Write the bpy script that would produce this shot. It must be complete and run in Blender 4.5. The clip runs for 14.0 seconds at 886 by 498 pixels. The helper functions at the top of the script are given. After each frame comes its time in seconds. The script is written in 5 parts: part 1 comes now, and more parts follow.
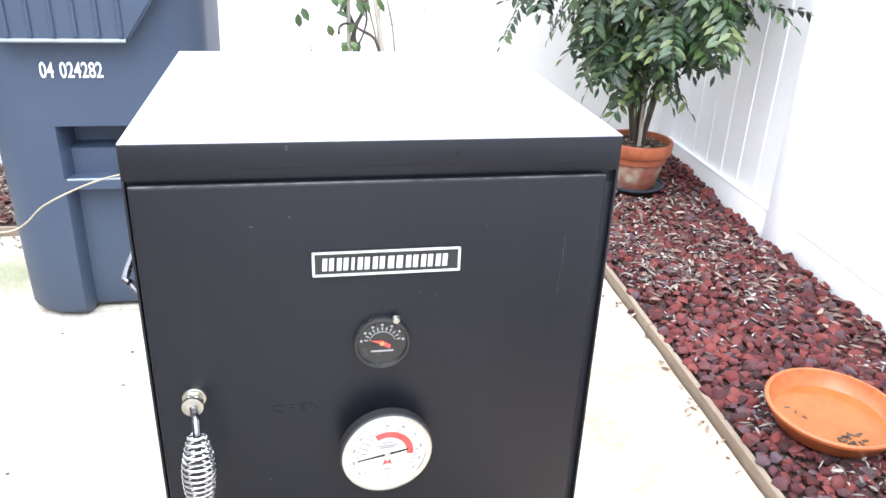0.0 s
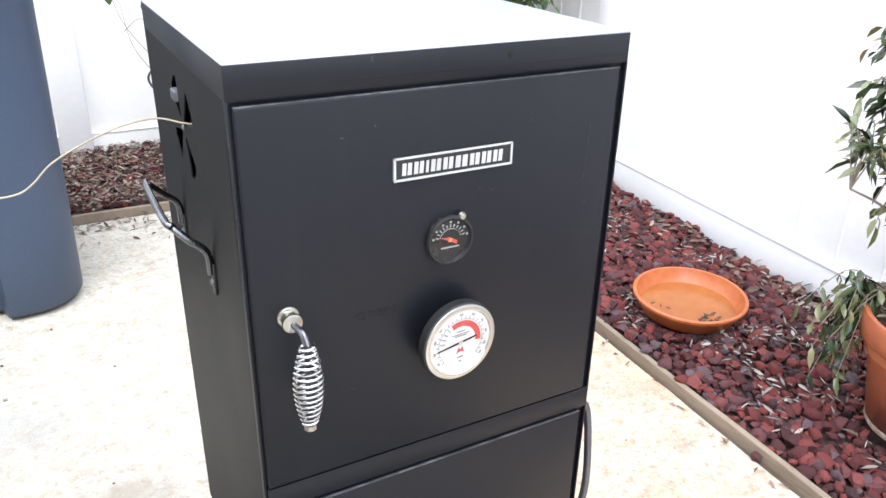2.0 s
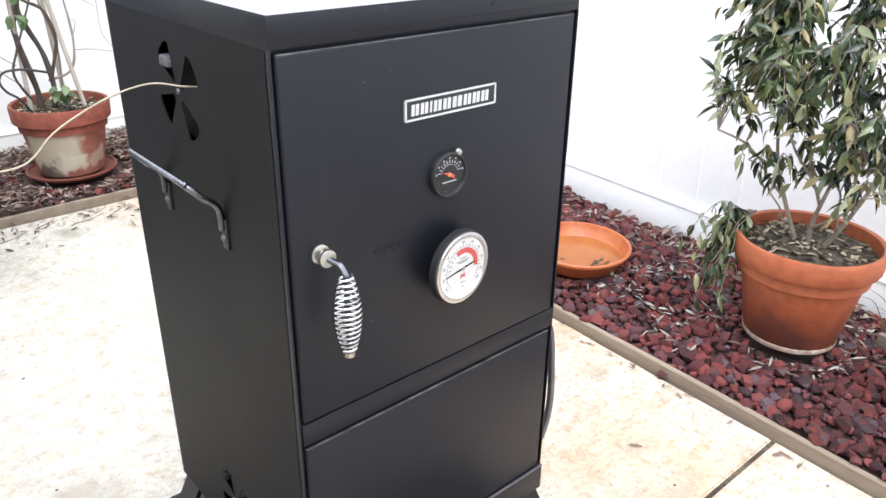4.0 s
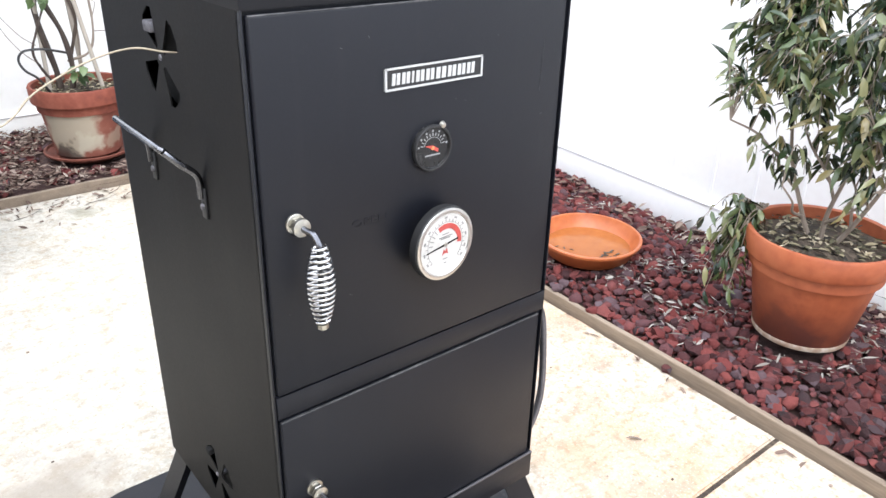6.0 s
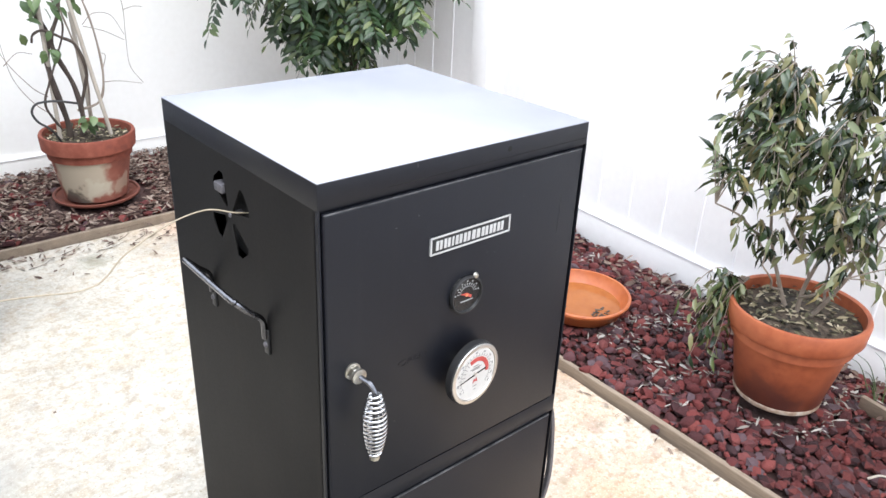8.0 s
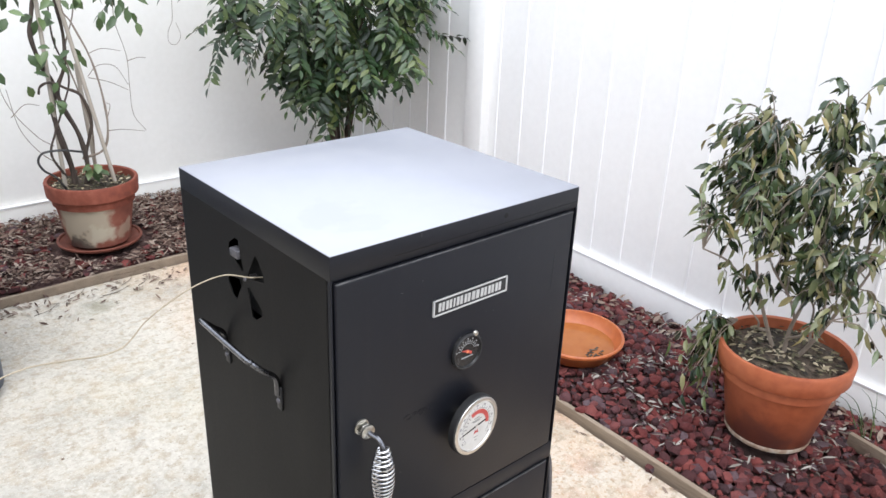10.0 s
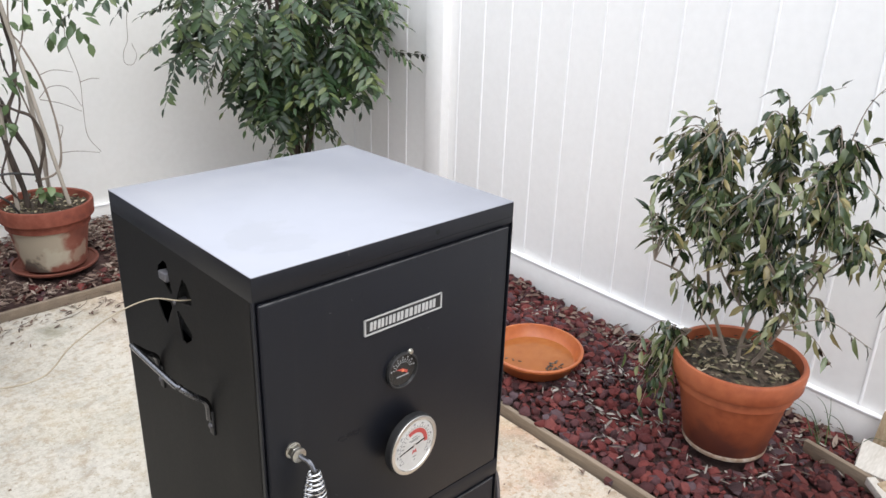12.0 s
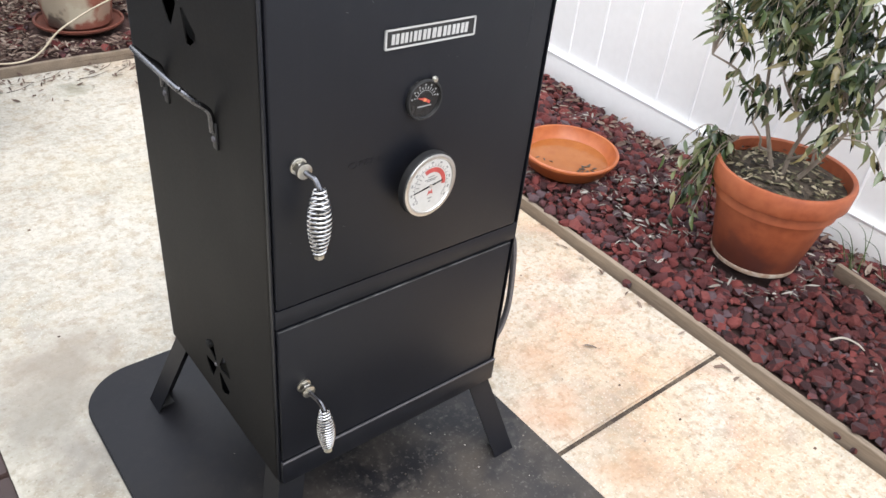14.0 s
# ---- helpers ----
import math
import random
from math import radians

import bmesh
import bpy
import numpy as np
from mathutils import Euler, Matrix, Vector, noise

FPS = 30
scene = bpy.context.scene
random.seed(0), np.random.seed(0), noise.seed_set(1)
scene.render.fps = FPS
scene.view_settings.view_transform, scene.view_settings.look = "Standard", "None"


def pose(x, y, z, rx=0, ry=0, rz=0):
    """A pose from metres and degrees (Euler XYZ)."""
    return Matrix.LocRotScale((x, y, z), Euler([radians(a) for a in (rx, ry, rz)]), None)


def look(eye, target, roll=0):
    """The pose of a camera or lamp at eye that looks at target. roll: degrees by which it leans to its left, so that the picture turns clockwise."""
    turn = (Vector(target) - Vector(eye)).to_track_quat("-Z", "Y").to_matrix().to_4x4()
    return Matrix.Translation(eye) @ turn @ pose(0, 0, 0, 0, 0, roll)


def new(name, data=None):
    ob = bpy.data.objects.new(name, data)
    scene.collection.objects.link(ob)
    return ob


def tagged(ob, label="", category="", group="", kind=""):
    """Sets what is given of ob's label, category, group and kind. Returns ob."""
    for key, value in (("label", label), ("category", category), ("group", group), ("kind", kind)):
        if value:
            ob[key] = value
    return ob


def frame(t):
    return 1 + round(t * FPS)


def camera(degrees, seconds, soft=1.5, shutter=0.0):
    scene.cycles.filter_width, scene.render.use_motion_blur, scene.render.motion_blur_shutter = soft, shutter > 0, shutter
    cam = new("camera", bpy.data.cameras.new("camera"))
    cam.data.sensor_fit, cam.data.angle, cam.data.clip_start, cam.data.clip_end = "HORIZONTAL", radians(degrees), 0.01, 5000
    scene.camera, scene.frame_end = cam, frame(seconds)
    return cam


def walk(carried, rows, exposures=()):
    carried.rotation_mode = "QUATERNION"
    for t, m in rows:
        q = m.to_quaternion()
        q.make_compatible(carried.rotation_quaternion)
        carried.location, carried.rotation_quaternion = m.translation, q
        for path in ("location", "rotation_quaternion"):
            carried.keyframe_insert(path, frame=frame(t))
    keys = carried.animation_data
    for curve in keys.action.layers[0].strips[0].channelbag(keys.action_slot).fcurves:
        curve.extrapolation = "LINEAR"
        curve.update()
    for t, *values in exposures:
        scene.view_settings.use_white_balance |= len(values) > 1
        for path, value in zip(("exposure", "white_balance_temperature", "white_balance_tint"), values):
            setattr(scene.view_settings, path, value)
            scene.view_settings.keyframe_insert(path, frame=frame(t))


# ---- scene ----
cam = camera(59.76, 14.0)
PATH = [
    (0, (-0.0704, -0.616, 1.1434), (0.2875, 1.1694, 0.3161), 2.24),
    (0.5, (-0.1028, -0.6534, 1.1375), (0.3996, 1.0892, 0.2943), 2.41),
    (0.8, (-0.164, -0.7037, 1.1318), (0.4938, 0.9948, 0.3058), 2.69),
    (1, (-0.1954, -0.7243, 1.1396), (0.5157, 0.9639, 0.3371), 1.75),
    (1.5, (-0.26, -0.6955, 1.1036), (0.5548, 0.9599, 0.3316), 0.76),
    (1.8, (-0.3111, -0.6492, 1.0945), (0.5236, 0.9645, 0.2583), 0.64),
    (2, (-0.348, -0.6251, 1.0932), (0.5212, 0.9602, 0.2381), 1.30),
    (2.5, (-0.4706, -0.6427, 1.0956), (0.7302, 0.7279, 0.2713), 1.03),
    (3, (-0.5436, -0.6201, 1.086), (0.6671, 0.7459, 0.2686), -1.14),
    (3.5, (-0.5421, -0.6011, 1.0811), (0.6426, 0.7627, 0.2228), -1.42),
    (3.7, (-0.5462, -0.6054, 1.0737), (0.6611, 0.7372, 0.2136), 0.15),
    (5.8, (-0.5144, -0.6499, 1.042), (0.6449, 0.7346, 0.1823), 2.71),
    (6, (-0.5056, -0.6421, 1.0379), (0.6398, 0.7473, 0.1673), 1.48),
    (6.5, (-0.5101, -0.6447, 1.0674), (0.5812, 0.8099, 0.2348), 0.74),
    (6.8, (-0.5236, -0.6444, 1.1), (0.5616, 0.8399, 0.3131), 2.61),
    (7, (-0.5365, -0.6655, 1.1519), (0.6391, 0.7566, 0.3801), 3.42),
    (7.5, (-0.5614, -0.6519, 1.205), (0.5735, 0.7492, 0.3395), 2.82),
    (8, (-0.5897, -0.6303, 1.2413), (0.5988, 0.7266, 0.3774), 2.68),
    (8.5, (-0.6266, -0.6156, 1.254), (0.5288, 0.7404, 0.3449), 3.28),
    (9, (-0.6381, -0.6303, 1.2816), (0.5468, 0.7053, 0.3805), 6.58),
    (9.2, (-0.6386, -0.6457, 1.2984), (0.5738, 0.7206, 0.4839), 3.01),
    (11.3, (-0.5997, -0.6674, 1.3073), (0.6209, 0.7152, 0.5336), 1.85),
    (11.5, (-0.5979, -0.6765, 1.3041), (0.619, 0.714, 0.5388), 1.97),
    (12, (-0.5799, -0.6889, 1.307), (0.6956, 0.6555, 0.555), 1.75),
    (12.5, (-0.5688, -0.7071, 1.2753), (0.6519, 0.6417, 0.4443), 2.88),
    (12.8, (-0.5652, -0.7151, 1.2687), (0.6682, 0.5909, 0.3893), 3.51),
    (13, (-0.56, -0.709, 1.2497), (0.7093, 0.5191, 0.3113), 5.11),
    (13.3, (-0.5614, -0.6989, 1.2167), (0.6472, 0.5462, 0.2222), 4.81),
    (13.5, (-0.5519, -0.6822, 1.1895), (0.6578, 0.5174, 0.1417), 6.59),
    (13.8, (-0.5493, -0.6813, 1.1633), (0.5732, 0.5605, 0.0686), 6.33),
    (14, (-0.5476, -0.6817, 1.1551), (0.5482, 0.5426, 0.0148), 6.45),
]
walk(cam, [(t, look(eye, target, roll)) for t, eye, target, roll in PATH],
     exposures=[(0, 2.40, 5980, 10), (1, 2.40, 6000, 10), (1.5, 2.16, 6030, 10), (3, 1.94, 6120, 10), (6.5, 2.02, 6140, 10), (7.2, 1.95, 6140, 10), (9, 1.67, 6200, 10), (11.5, 1.27, 6300, 10), (12.5, 1.25, 6470, 10), (13, 1.24, 6450, 10), (14, 1.58, 6350, 10)])

# ---- light ----
SUN_ELEVATION, SUN_AZIMUTH = 58.0, 207.0      # degrees; azimuth from +y, clockwise
world = bpy.data.worlds.new("overcast_sky")
scene.world = world
world.use_nodes = True
wn = world.node_tree
sky = wn.nodes.new("ShaderNodeTexSky")
sky.sky_type, sky.sun_disc = "NISHITA", False
sky.sun_elevation, sky.sun_rotation = radians(SUN_ELEVATION), radians(SUN_AZIMUTH)
cloud = wn.nodes.new("ShaderNodeMixRGB")      # a thin white cloud layer over the blue
cloud.inputs[0].default_value = 0.72
cloud.inputs[2].default_value = (9.5, 9.7, 10.2, 1)
wn.links.new(sky.outputs[0], cloud.inputs[1])
wn.links.new(cloud.outputs[0], wn.nodes["Background"].inputs[0])
wn.nodes["Background"].inputs[1].default_value = 0.11
sun = new("sun", bpy.data.lights.new("sun", "SUN"))
sun.data.energy, sun.data.angle, sun.data.color = 0.8, radians(50), (1.0, 0.96, 0.9)
az, el = radians(SUN_AZIMUTH), radians(SUN_ELEVATION)
sun.matrix_basis = look(Vector((math.sin(az) * math.cos(el), math.cos(az) * math.cos(el), math.sin(el))) * 20, (0, 0, 0))


# ---- materials ----
def surface(name, colours, rough=0.6, metal=0.0, scale=30.0, bump=0.2, blotch=3.0, vary=0.0, rough_vary=0.1, stretch=(1, 1, 1), bump_depth=0.002, spec=0.5):
    """A node material: a ramp of colours over fine and coarse noise, with relief; vary: how far single pieces differ."""
    m = bpy.data.materials.new(name)
    m.use_nodes = True
    n, l = m.node_tree.nodes, m.node_tree.links
    bsdf = n["Principled BSDF"]
    co = n.new("ShaderNodeTexCoord")
    mp = n.new("ShaderNodeMapping")
    mp.inputs["Scale"].default_value = stretch
    l.new(co.outputs["Object"], mp.inputs[0])
    fine, coarse = n.new("ShaderNodeTexNoise"), n.new("ShaderNodeTexNoise")
    fine.inputs["Scale"].default_value, fine.inputs["Detail"].default_value = scale, 6
    coarse.inputs["Scale"].default_value, coarse.inputs["Detail"].default_value = blotch, 4
    l.new(mp.outputs[0], fine.inputs[0])
    l.new(mp.outputs[0], coarse.inputs[0])
    mix = n.new("ShaderNodeMath")
    mix.operation = "ADD"
    l.new(fine.outputs[0], mix.inputs[0])
    l.new(coarse.outputs[0], mix.inputs[1])
    half = n.new("ShaderNodeMath")
    half.operation = "MULTIPLY"
    half.inputs[1].default_value = 0.5
    l.new(mix.outputs[0], half.inputs[0])
    value = half
    if vary:
        info, geo = n.new("ShaderNodeObjectInfo"), n.new("ShaderNodeNewGeometry")
        both = n.new("ShaderNodeMath")
        both.operation = "ADD"
        l.new(info.outputs["Random"], both.inputs[0])
        l.new(geo.outputs["Random Per Island"], both.inputs[1])
        wrap = n.new("ShaderNodeMath")
        wrap.operation = "FRACT"
        l.new(both.outputs[0], wrap.inputs[0])
        blend = n.new("ShaderNodeMix")
        blend.inputs[0].default_value = vary
        l.new(half.outputs[0], blend.inputs[2])
        l.new(wrap.outputs[0], blend.inputs[3])
        value = blend
    ramp = n.new("ShaderNodeValToRGB")
    els = ramp.color_ramp.elements
    lo, hi = (0.05, 0.95) if vary > 0.5 else (0.33, 0.67)
    while len(els) < len(colours):
        els.new(0.5)
    for i, c in enumerate(colours):
        els[i].position = lo + (hi - lo) * i / max(1, len(colours) - 1)
        els[i].color = (*c, 1)
    l.new(value.outputs[0], ramp.inputs[0])
    l.new(ramp.outputs[0], bsdf.inputs["Base Color"])
    rr = n.new("ShaderNodeMapRange")
    rr.inputs["To Min"].default_value, rr.inputs["To Max"].default_value = max(0.02, rough - rough_vary), min(1, rough + rough_vary)
    l.new(half.outputs[0], rr.inputs[0])
    l.new(rr.outputs[0], bsdf.inputs["Roughness"])
    bsdf.inputs["Metallic"].default_value = metal
    bsdf.inputs["Specular IOR Level"].default_value = spec
    if bump:
        bp = n.new("ShaderNodeBump")
        bp.inputs["Strength"].default_value, bp.inputs["Distance"].default_value = bump, bump_depth
        l.new(fine.outputs[0], bp.inputs["Height"])
        l.new(bp.outputs[0], bsdf.inputs["Normal"])
    return m


BLACK_PAINT = surface("black_paint", [(0.0040, 0.0046, 0.0074), (0.0062, 0.0070, 0.0108)], 0.42, 0, 260, 0.12, 4, bump_depth=0.0006, spec=0.36)
def worn_sheet(m, dust, reach):
    """Slow waves of thin sheet steel and thin cloudy dust with small rubbed flecks."""
    n, l = m.node_tree.nodes, m.node_tree.links
    bsdf = n["Principled BSDF"]
    base = bsdf.inputs["Base Color"].links[0].from_socket
    fine = bsdf.inputs["Normal"].links[0].from_node
    co, wave, bump = n.new("ShaderNodeTexCoord"), n.new("ShaderNodeTexNoise"), n.new("ShaderNodeBump")
    wave.inputs["Scale"].default_value, wave.inputs["Detail"].default_value = 3.2, 1
    l.new(co.outputs["Object"], wave.inputs[0])
    bump.inputs["Strength"].default_value, bump.inputs["Distance"].default_value = 0.35, 0.02
    l.new(wave.outputs[0], bump.inputs["Height"])
    l.new(fine.outputs[0], bump.inputs["Normal"])
    l.new(bump.outputs[0], bsdf.inputs["Normal"])
    runs = n.new("ShaderNodeMapping")                # grease that has run downwards
    runs.inputs["Scale"].default_value = (1, 1, 0.07)
    l.new(co.outputs["Object"], runs.inputs[0])
    for source, scale, lo, hi, amount, detail in ((co, 7, 0.5, 0.75, reach, 8), (runs, 34, 0.56, 0.74, reach * 1.1, 6), (co, 95, 0.66, 0.74, reach * 0.9, 3)):
        tex, rng_, mix = n.new("ShaderNodeTexNoise"), n.new("ShaderNodeMapRange"), n.new("ShaderNodeMixRGB")
        tex.inputs["Scale"].default_value, tex.inputs["Detail"].default_value = scale, detail
        l.new(source.outputs[0] if source is runs else source.outputs["Object"], tex.inputs[0])
        rng_.inputs["From Min"].default_value, rng_.inputs["From Max"].default_value, rng_.inputs["To Max"].default_value = lo, hi, amount
        l.new(tex.outputs[0], rng_.inputs[0])
        l.new(rng_.outputs[0], mix.inputs[0])
        l.new(base, mix.inputs[1])
        mix.inputs[2].default_value = (*dust, 1)
        base = mix.outputs[0]
    l.new(base, bsdf.inputs["Base Color"])
    return m


BLACK_PAINT = worn_sheet(BLACK_PAINT, (0.040, 0.038, 0.038), 0.05)
# side sheets: browner and more matte than the doors' enamel
SIDE_PAINT = worn_sheet(surface("brown_black_side_enamel", [(0.0036, 0.0034, 0.0036), (0.0060, 0.0055, 0.0054)], 0.55, 0, 260, 0.15, 4, bump_depth=0.0006, spec=0.2), (0.030, 0.022, 0.017), 0.10)
BLACK_TRIM = surface("black_trim", [(0.012, 0.012, 0.013), (0.02, 0.02, 0.02)], 0.5, 0, 200, 0.1, 6, bump_depth=0.0005)
SOOT_BLACK = surface("soot_black", [(0.002, 0.002, 0.002), (0.005, 0.005, 0.004)], 0.9, 0, 60, 0.3)
CHROME = surface("chrome", [(0.72, 0.73, 0.74), (0.85, 0.85, 0.86)], 0.14, 1.0, 300, 0.03, 20, rough_vary=0.06, bump_depth=0.0003)
ZINC = surface("zinc", [(0.45, 0.42, 0.34), (0.62, 0.6, 0.55)], 0.3, 1.0, 200, 0.1, 30, bump_depth=0.0004)
STEEL = surface("brushed_steel", [(0.62, 0.61, 0.58), (0.78, 0.77, 0.74)], 0.3, 1.0, 400, 0.05, 30, bump_depth=0.0003)
DARK_STEEL = surface("dark_steel", [(0.09, 0.087, 0.095), (0.14, 0.135, 0.145)], 0.45, 0.4, 200, 0.1, 20, bump_depth=0.0004)
HANDLE_STEEL = surface("worn_steel", [(0.10, 0.10, 0.11), (0.22, 0.22, 0.23)], 0.25, 1.0, 200, 0.1, 20, bump_depth=0.0003)
DIAL_WHITE = surface("dial_white", [(0.52, 0.505, 0.48), (0.62, 0.605, 0.58)], 0.35, 0, 80, 0.0, 20)
DIAL_BLACK = surface("dial_black", [(0.012, 0.012, 0.012), (0.02, 0.02, 0.02)], 0.25, 0, 80, 0.0, 20)
DIAL_RED = surface("dial_red", [(0.42, 0.06, 0.05), (0.5, 0.09, 0.08)], 0.4, 0, 80, 0.0, 20)
SILVER_PAINT = surface("silver_paint", [(0.5, 0.5, 0.49), (0.62, 0.62, 0.61)], 0.35, 0.35, 200, 0.05, 20)
MARK_WHITE = surface("mark_white", [(0.7, 0.7, 0.7), (0.8, 0.8, 0.8)], 0.5, 0, 80, 0.0, 20)
MARK_DULL = surface("mark_dull", [(0.22, 0.22, 0.22), (0.32, 0.32, 0.32)], 0.5, 0, 80, 0.0, 20)
MARK_GREY = surface("mark_grey", [(0.2, 0.195, 0.19), (0.29, 0.285, 0.28)], 0.5, 0, 80, 0.0, 20)
VINYL = surface("white_vinyl", [(0.835, 0.83, 0.815), (0.885, 0.88, 0.866)], 0.45, 0, 40, 0.06, 1.3, bump_depth=0.001)
# a slightly creamier white than the right-hand fences
VINYL_CREAM = surface("cream_vinyl", [(0.83, 0.825, 0.785), (0.88, 0.875, 0.84)], 0.5, 0, 40, 0.06, 1.3, bump_depth=0.001)
VINYL_BEAD = surface("white_vinyl_bead", [(0.82, 0.82, 0.82), (0.88, 0.88, 0.88)], 0.35, 0, 40, 0.03, 1.3)
def damp_foot(m, z0, z1, colour):
    """A dark tide mark that climbs unevenly from a pot's foot."""
    n, l = m.node_tree.nodes, m.node_tree.links
    bsdf = n["Principled BSDF"]
    base = bsdf.inputs["Base Color"].links[0].from_socket
    co, sep, tex, add, rng_, mix = n.new("ShaderNodeTexCoord"), n.new("ShaderNodeSeparateXYZ"), n.new("ShaderNodeTexNoise"), n.new("ShaderNodeMath"), n.new("ShaderNodeMapRange"), n.new("ShaderNodeMixRGB")
    l.new(co.outputs["Object"], sep.inputs[0])
    tex.inputs["Scale"].default_value, tex.inputs["Detail"].default_value = 9, 6
    l.new(co.outputs["Object"], tex.inputs[0])
    add.operation = "MULTIPLY_ADD"
    add.inputs[1].default_value = 0.16
    l.new(tex.outputs[0], add.inputs[0])
    l.new(sep.outputs[2], add.inputs[2])
    rng_.inputs["From Min"].default_value, rng_.inputs["From Max"].default_value = z1 + 0.08, z0 + 0.08
    rng_.inputs["To Max"].default_value = 0.6
    l.new(add.outputs[0], rng_.inputs[0])
    l.new(rng_.outputs[0], mix.inputs[0])
    l.new(base, mix.inputs[1])
    mix.inputs[2].default_value = (*colour, 1)
    l.new(mix.outputs[0], bsdf.inputs["Base Color"])
    return m


TERRACOTTA = damp_foot(surface("terracotta", [(0.26, 0.063, 0.025), (0.345, 0.092, 0.037), (0.40, 0.118, 0.048)], 0.52, 0, 40, 0.25, 5, bump_depth=0.001), 0.075, 0.225, (0.062, 0.018, 0.017))
TERRACOTTA_RED = surface("dark_terracotta", [(0.125, 0.030, 0.018), (0.20, 0.050, 0.028), (0.26, 0.085, 0.052)], 0.8, 0, 40, 0.3, 6, bump_depth=0.001)
def stained(m, spots):
    """Ragged mineral stains, each with its own place, size, strength and colour."""
    n, l = m.node_tree.nodes, m.node_tree.links
    bsdf = n["Principled BSDF"]
    base = bsdf.inputs["Base Color"].links[0].from_socket
    co, tex, push = n.new("ShaderNodeTexCoord"), n.new("ShaderNodeTexNoise"), n.new("ShaderNodeMixRGB")
    tex.inputs["Scale"].default_value, tex.inputs["Detail"].default_value = 16, 7
    l.new(co.outputs["Object"], tex.inputs[0])
    push.blend_type, push.inputs[0].default_value = "ADD", 0.14
    l.new(co.outputs["Object"], push.inputs[1])
    l.new(tex.outputs["Color"], push.inputs[2])
    for place, size, strength, colour in spots:
        far, rng_, mix = n.new("ShaderNodeVectorMath"), n.new("ShaderNodeMapRange"), n.new("ShaderNodeMixRGB")
        far.operation = "DISTANCE"
        far.inputs[1].default_value = [c + 0.07 for c in place]
        l.new(push.outputs[0], far.inputs[0])
        rng_.inputs["From Min"].default_value, rng_.inputs["From Max"].default_value, rng_.inputs["To Max"].default_value = size, size * 0.7, strength
        l.new(far.outputs["Value"], rng_.inputs[0])
        l.new(rng_.outputs[0], mix.inputs[0])
        l.new(base, mix.inputs[1])
        mix.inputs[2].default_value = (*colour, 1)
        base = mix.outputs[0]
    l.new(base, bsdf.inputs["Base Color"])
    return m


stained(TERRACOTTA, (((1.075, 0.035, 0.115), 0.075, 0.5, (0.075, 0.026, 0.024)), ((1.085, -0.02, 0.095), 0.055, 0.45, (0.09, 0.03, 0.026)), ((1.20, -0.065, 0.10), 0.05, 0.5, (0.12, 0.03, 0.024))))
TERRACOTTA_LIMED = stained(surface("limed_terracotta", [(0.14, 0.042, 0.028), (0.21, 0.066, 0.042), (0.27, 0.11, 0.075)], 0.85, 0, 22, 0.3, 5, bump_depth=0.001), (((0.155, 2.30, 0.185), 0.125, 0.85, (0.43, 0.385, 0.29)), ((0.21, 2.27, 0.13), 0.06, 0.7, (0.48, 0.44, 0.34)), ((0.30, 2.29, 0.12), 0.05, 0.5, (0.40, 0.34, 0.25)), ((0.14, 2.33, 0.07), 0.06, 0.8, (0.035, 0.022, 0.018))))
SAUCER_CLAY = surface("damp_clay", [(0.10, 0.028, 0.018), (0.19, 0.055, 0.032)], 0.7, 0, 40, 0.3, 6, bump_depth=0.001)
SOIL_LITTER = surface("pot_litter", [(0.010, 0.008, 0.006), (0.03, 0.024, 0.015), (0.085, 0.08, 0.04), (0.24, 0.20, 0.12), (0.5, 0.43, 0.31)], 0.8, 0, 90, 0.3, 12, vary=0.85)
TERRACOTTA_OLD = surface("weathered_terracotta", [(0.17, 0.045, 0.03), (0.26, 0.08, 0.05), (0.30, 0.13, 0.09), (0.44, 0.37, 0.27), (0.48, 0.43, 0.34)], 0.85, 0, 18, 0.3, 5.0, bump_depth=0.001)
TERRACOTTA_GLAZE = surface("orange_clay", [(0.35, 0.09, 0.028), (0.43, 0.122, 0.037), (0.46, 0.155, 0.052)], 0.4, 0, 40, 0.15, 4, bump_depth=0.0008)
LIME = surface("lime_deposit", [(0.22, 0.12, 0.075), (0.36, 0.27, 0.2), (0.55, 0.5, 0.44)], 0.9, 0, 60, 0.4, 14)
SOIL = surface("potting_soil", [(0.022, 0.016, 0.012), (0.055, 0.04, 0.028), (0.13, 0.10, 0.07)], 0.95, 0, 90, 0.8, 12, bump_depth=0.006)
BED_SOIL = surface("bed_soil", [(0.035, 0.018, 0.015), (0.07, 0.035, 0.03)], 0.95, 0, 60, 0.8, 6, bump_depth=0.008)
LAVA = surface("lava_rock", [(0.018, 0.012, 0.014), (0.040, 0.0095, 0.0105), (0.078, 0.0140, 0.0135), (0.118, 0.0205, 0.018), (0.155, 0.036, 0.030), (0.066, 0.026, 0.030), (0.095, 0.073, 0.082)], 0.9, 0, 140, 0.9, 30, vary=0.8, bump_depth=0.003)
CHIPS = surface("dry_chips", [(0.055, 0.033, 0.026), (0.115, 0.070, 0.052), (0.19, 0.135, 0.105), (0.33, 0.27, 0.22)], 0.9, 0, 120, 0.5, 20, vary=0.85)
PALE_LITTER = surface("pale_litter", [(0.06, 0.048, 0.038), (0.13, 0.108, 0.09), (0.22, 0.195, 0.17), (0.40, 0.375, 0.34)], 0.85, 0, 120, 0.4, 20, vary=0.85)
EDGE_WOOD = surface("weathered_board", [(0.17, 0.13, 0.095), (0.28, 0.22, 0.16)], 0.85, 0, 40, 0.4, 4, stretch=(6, 0.6, 6), bump_depth=0.002)
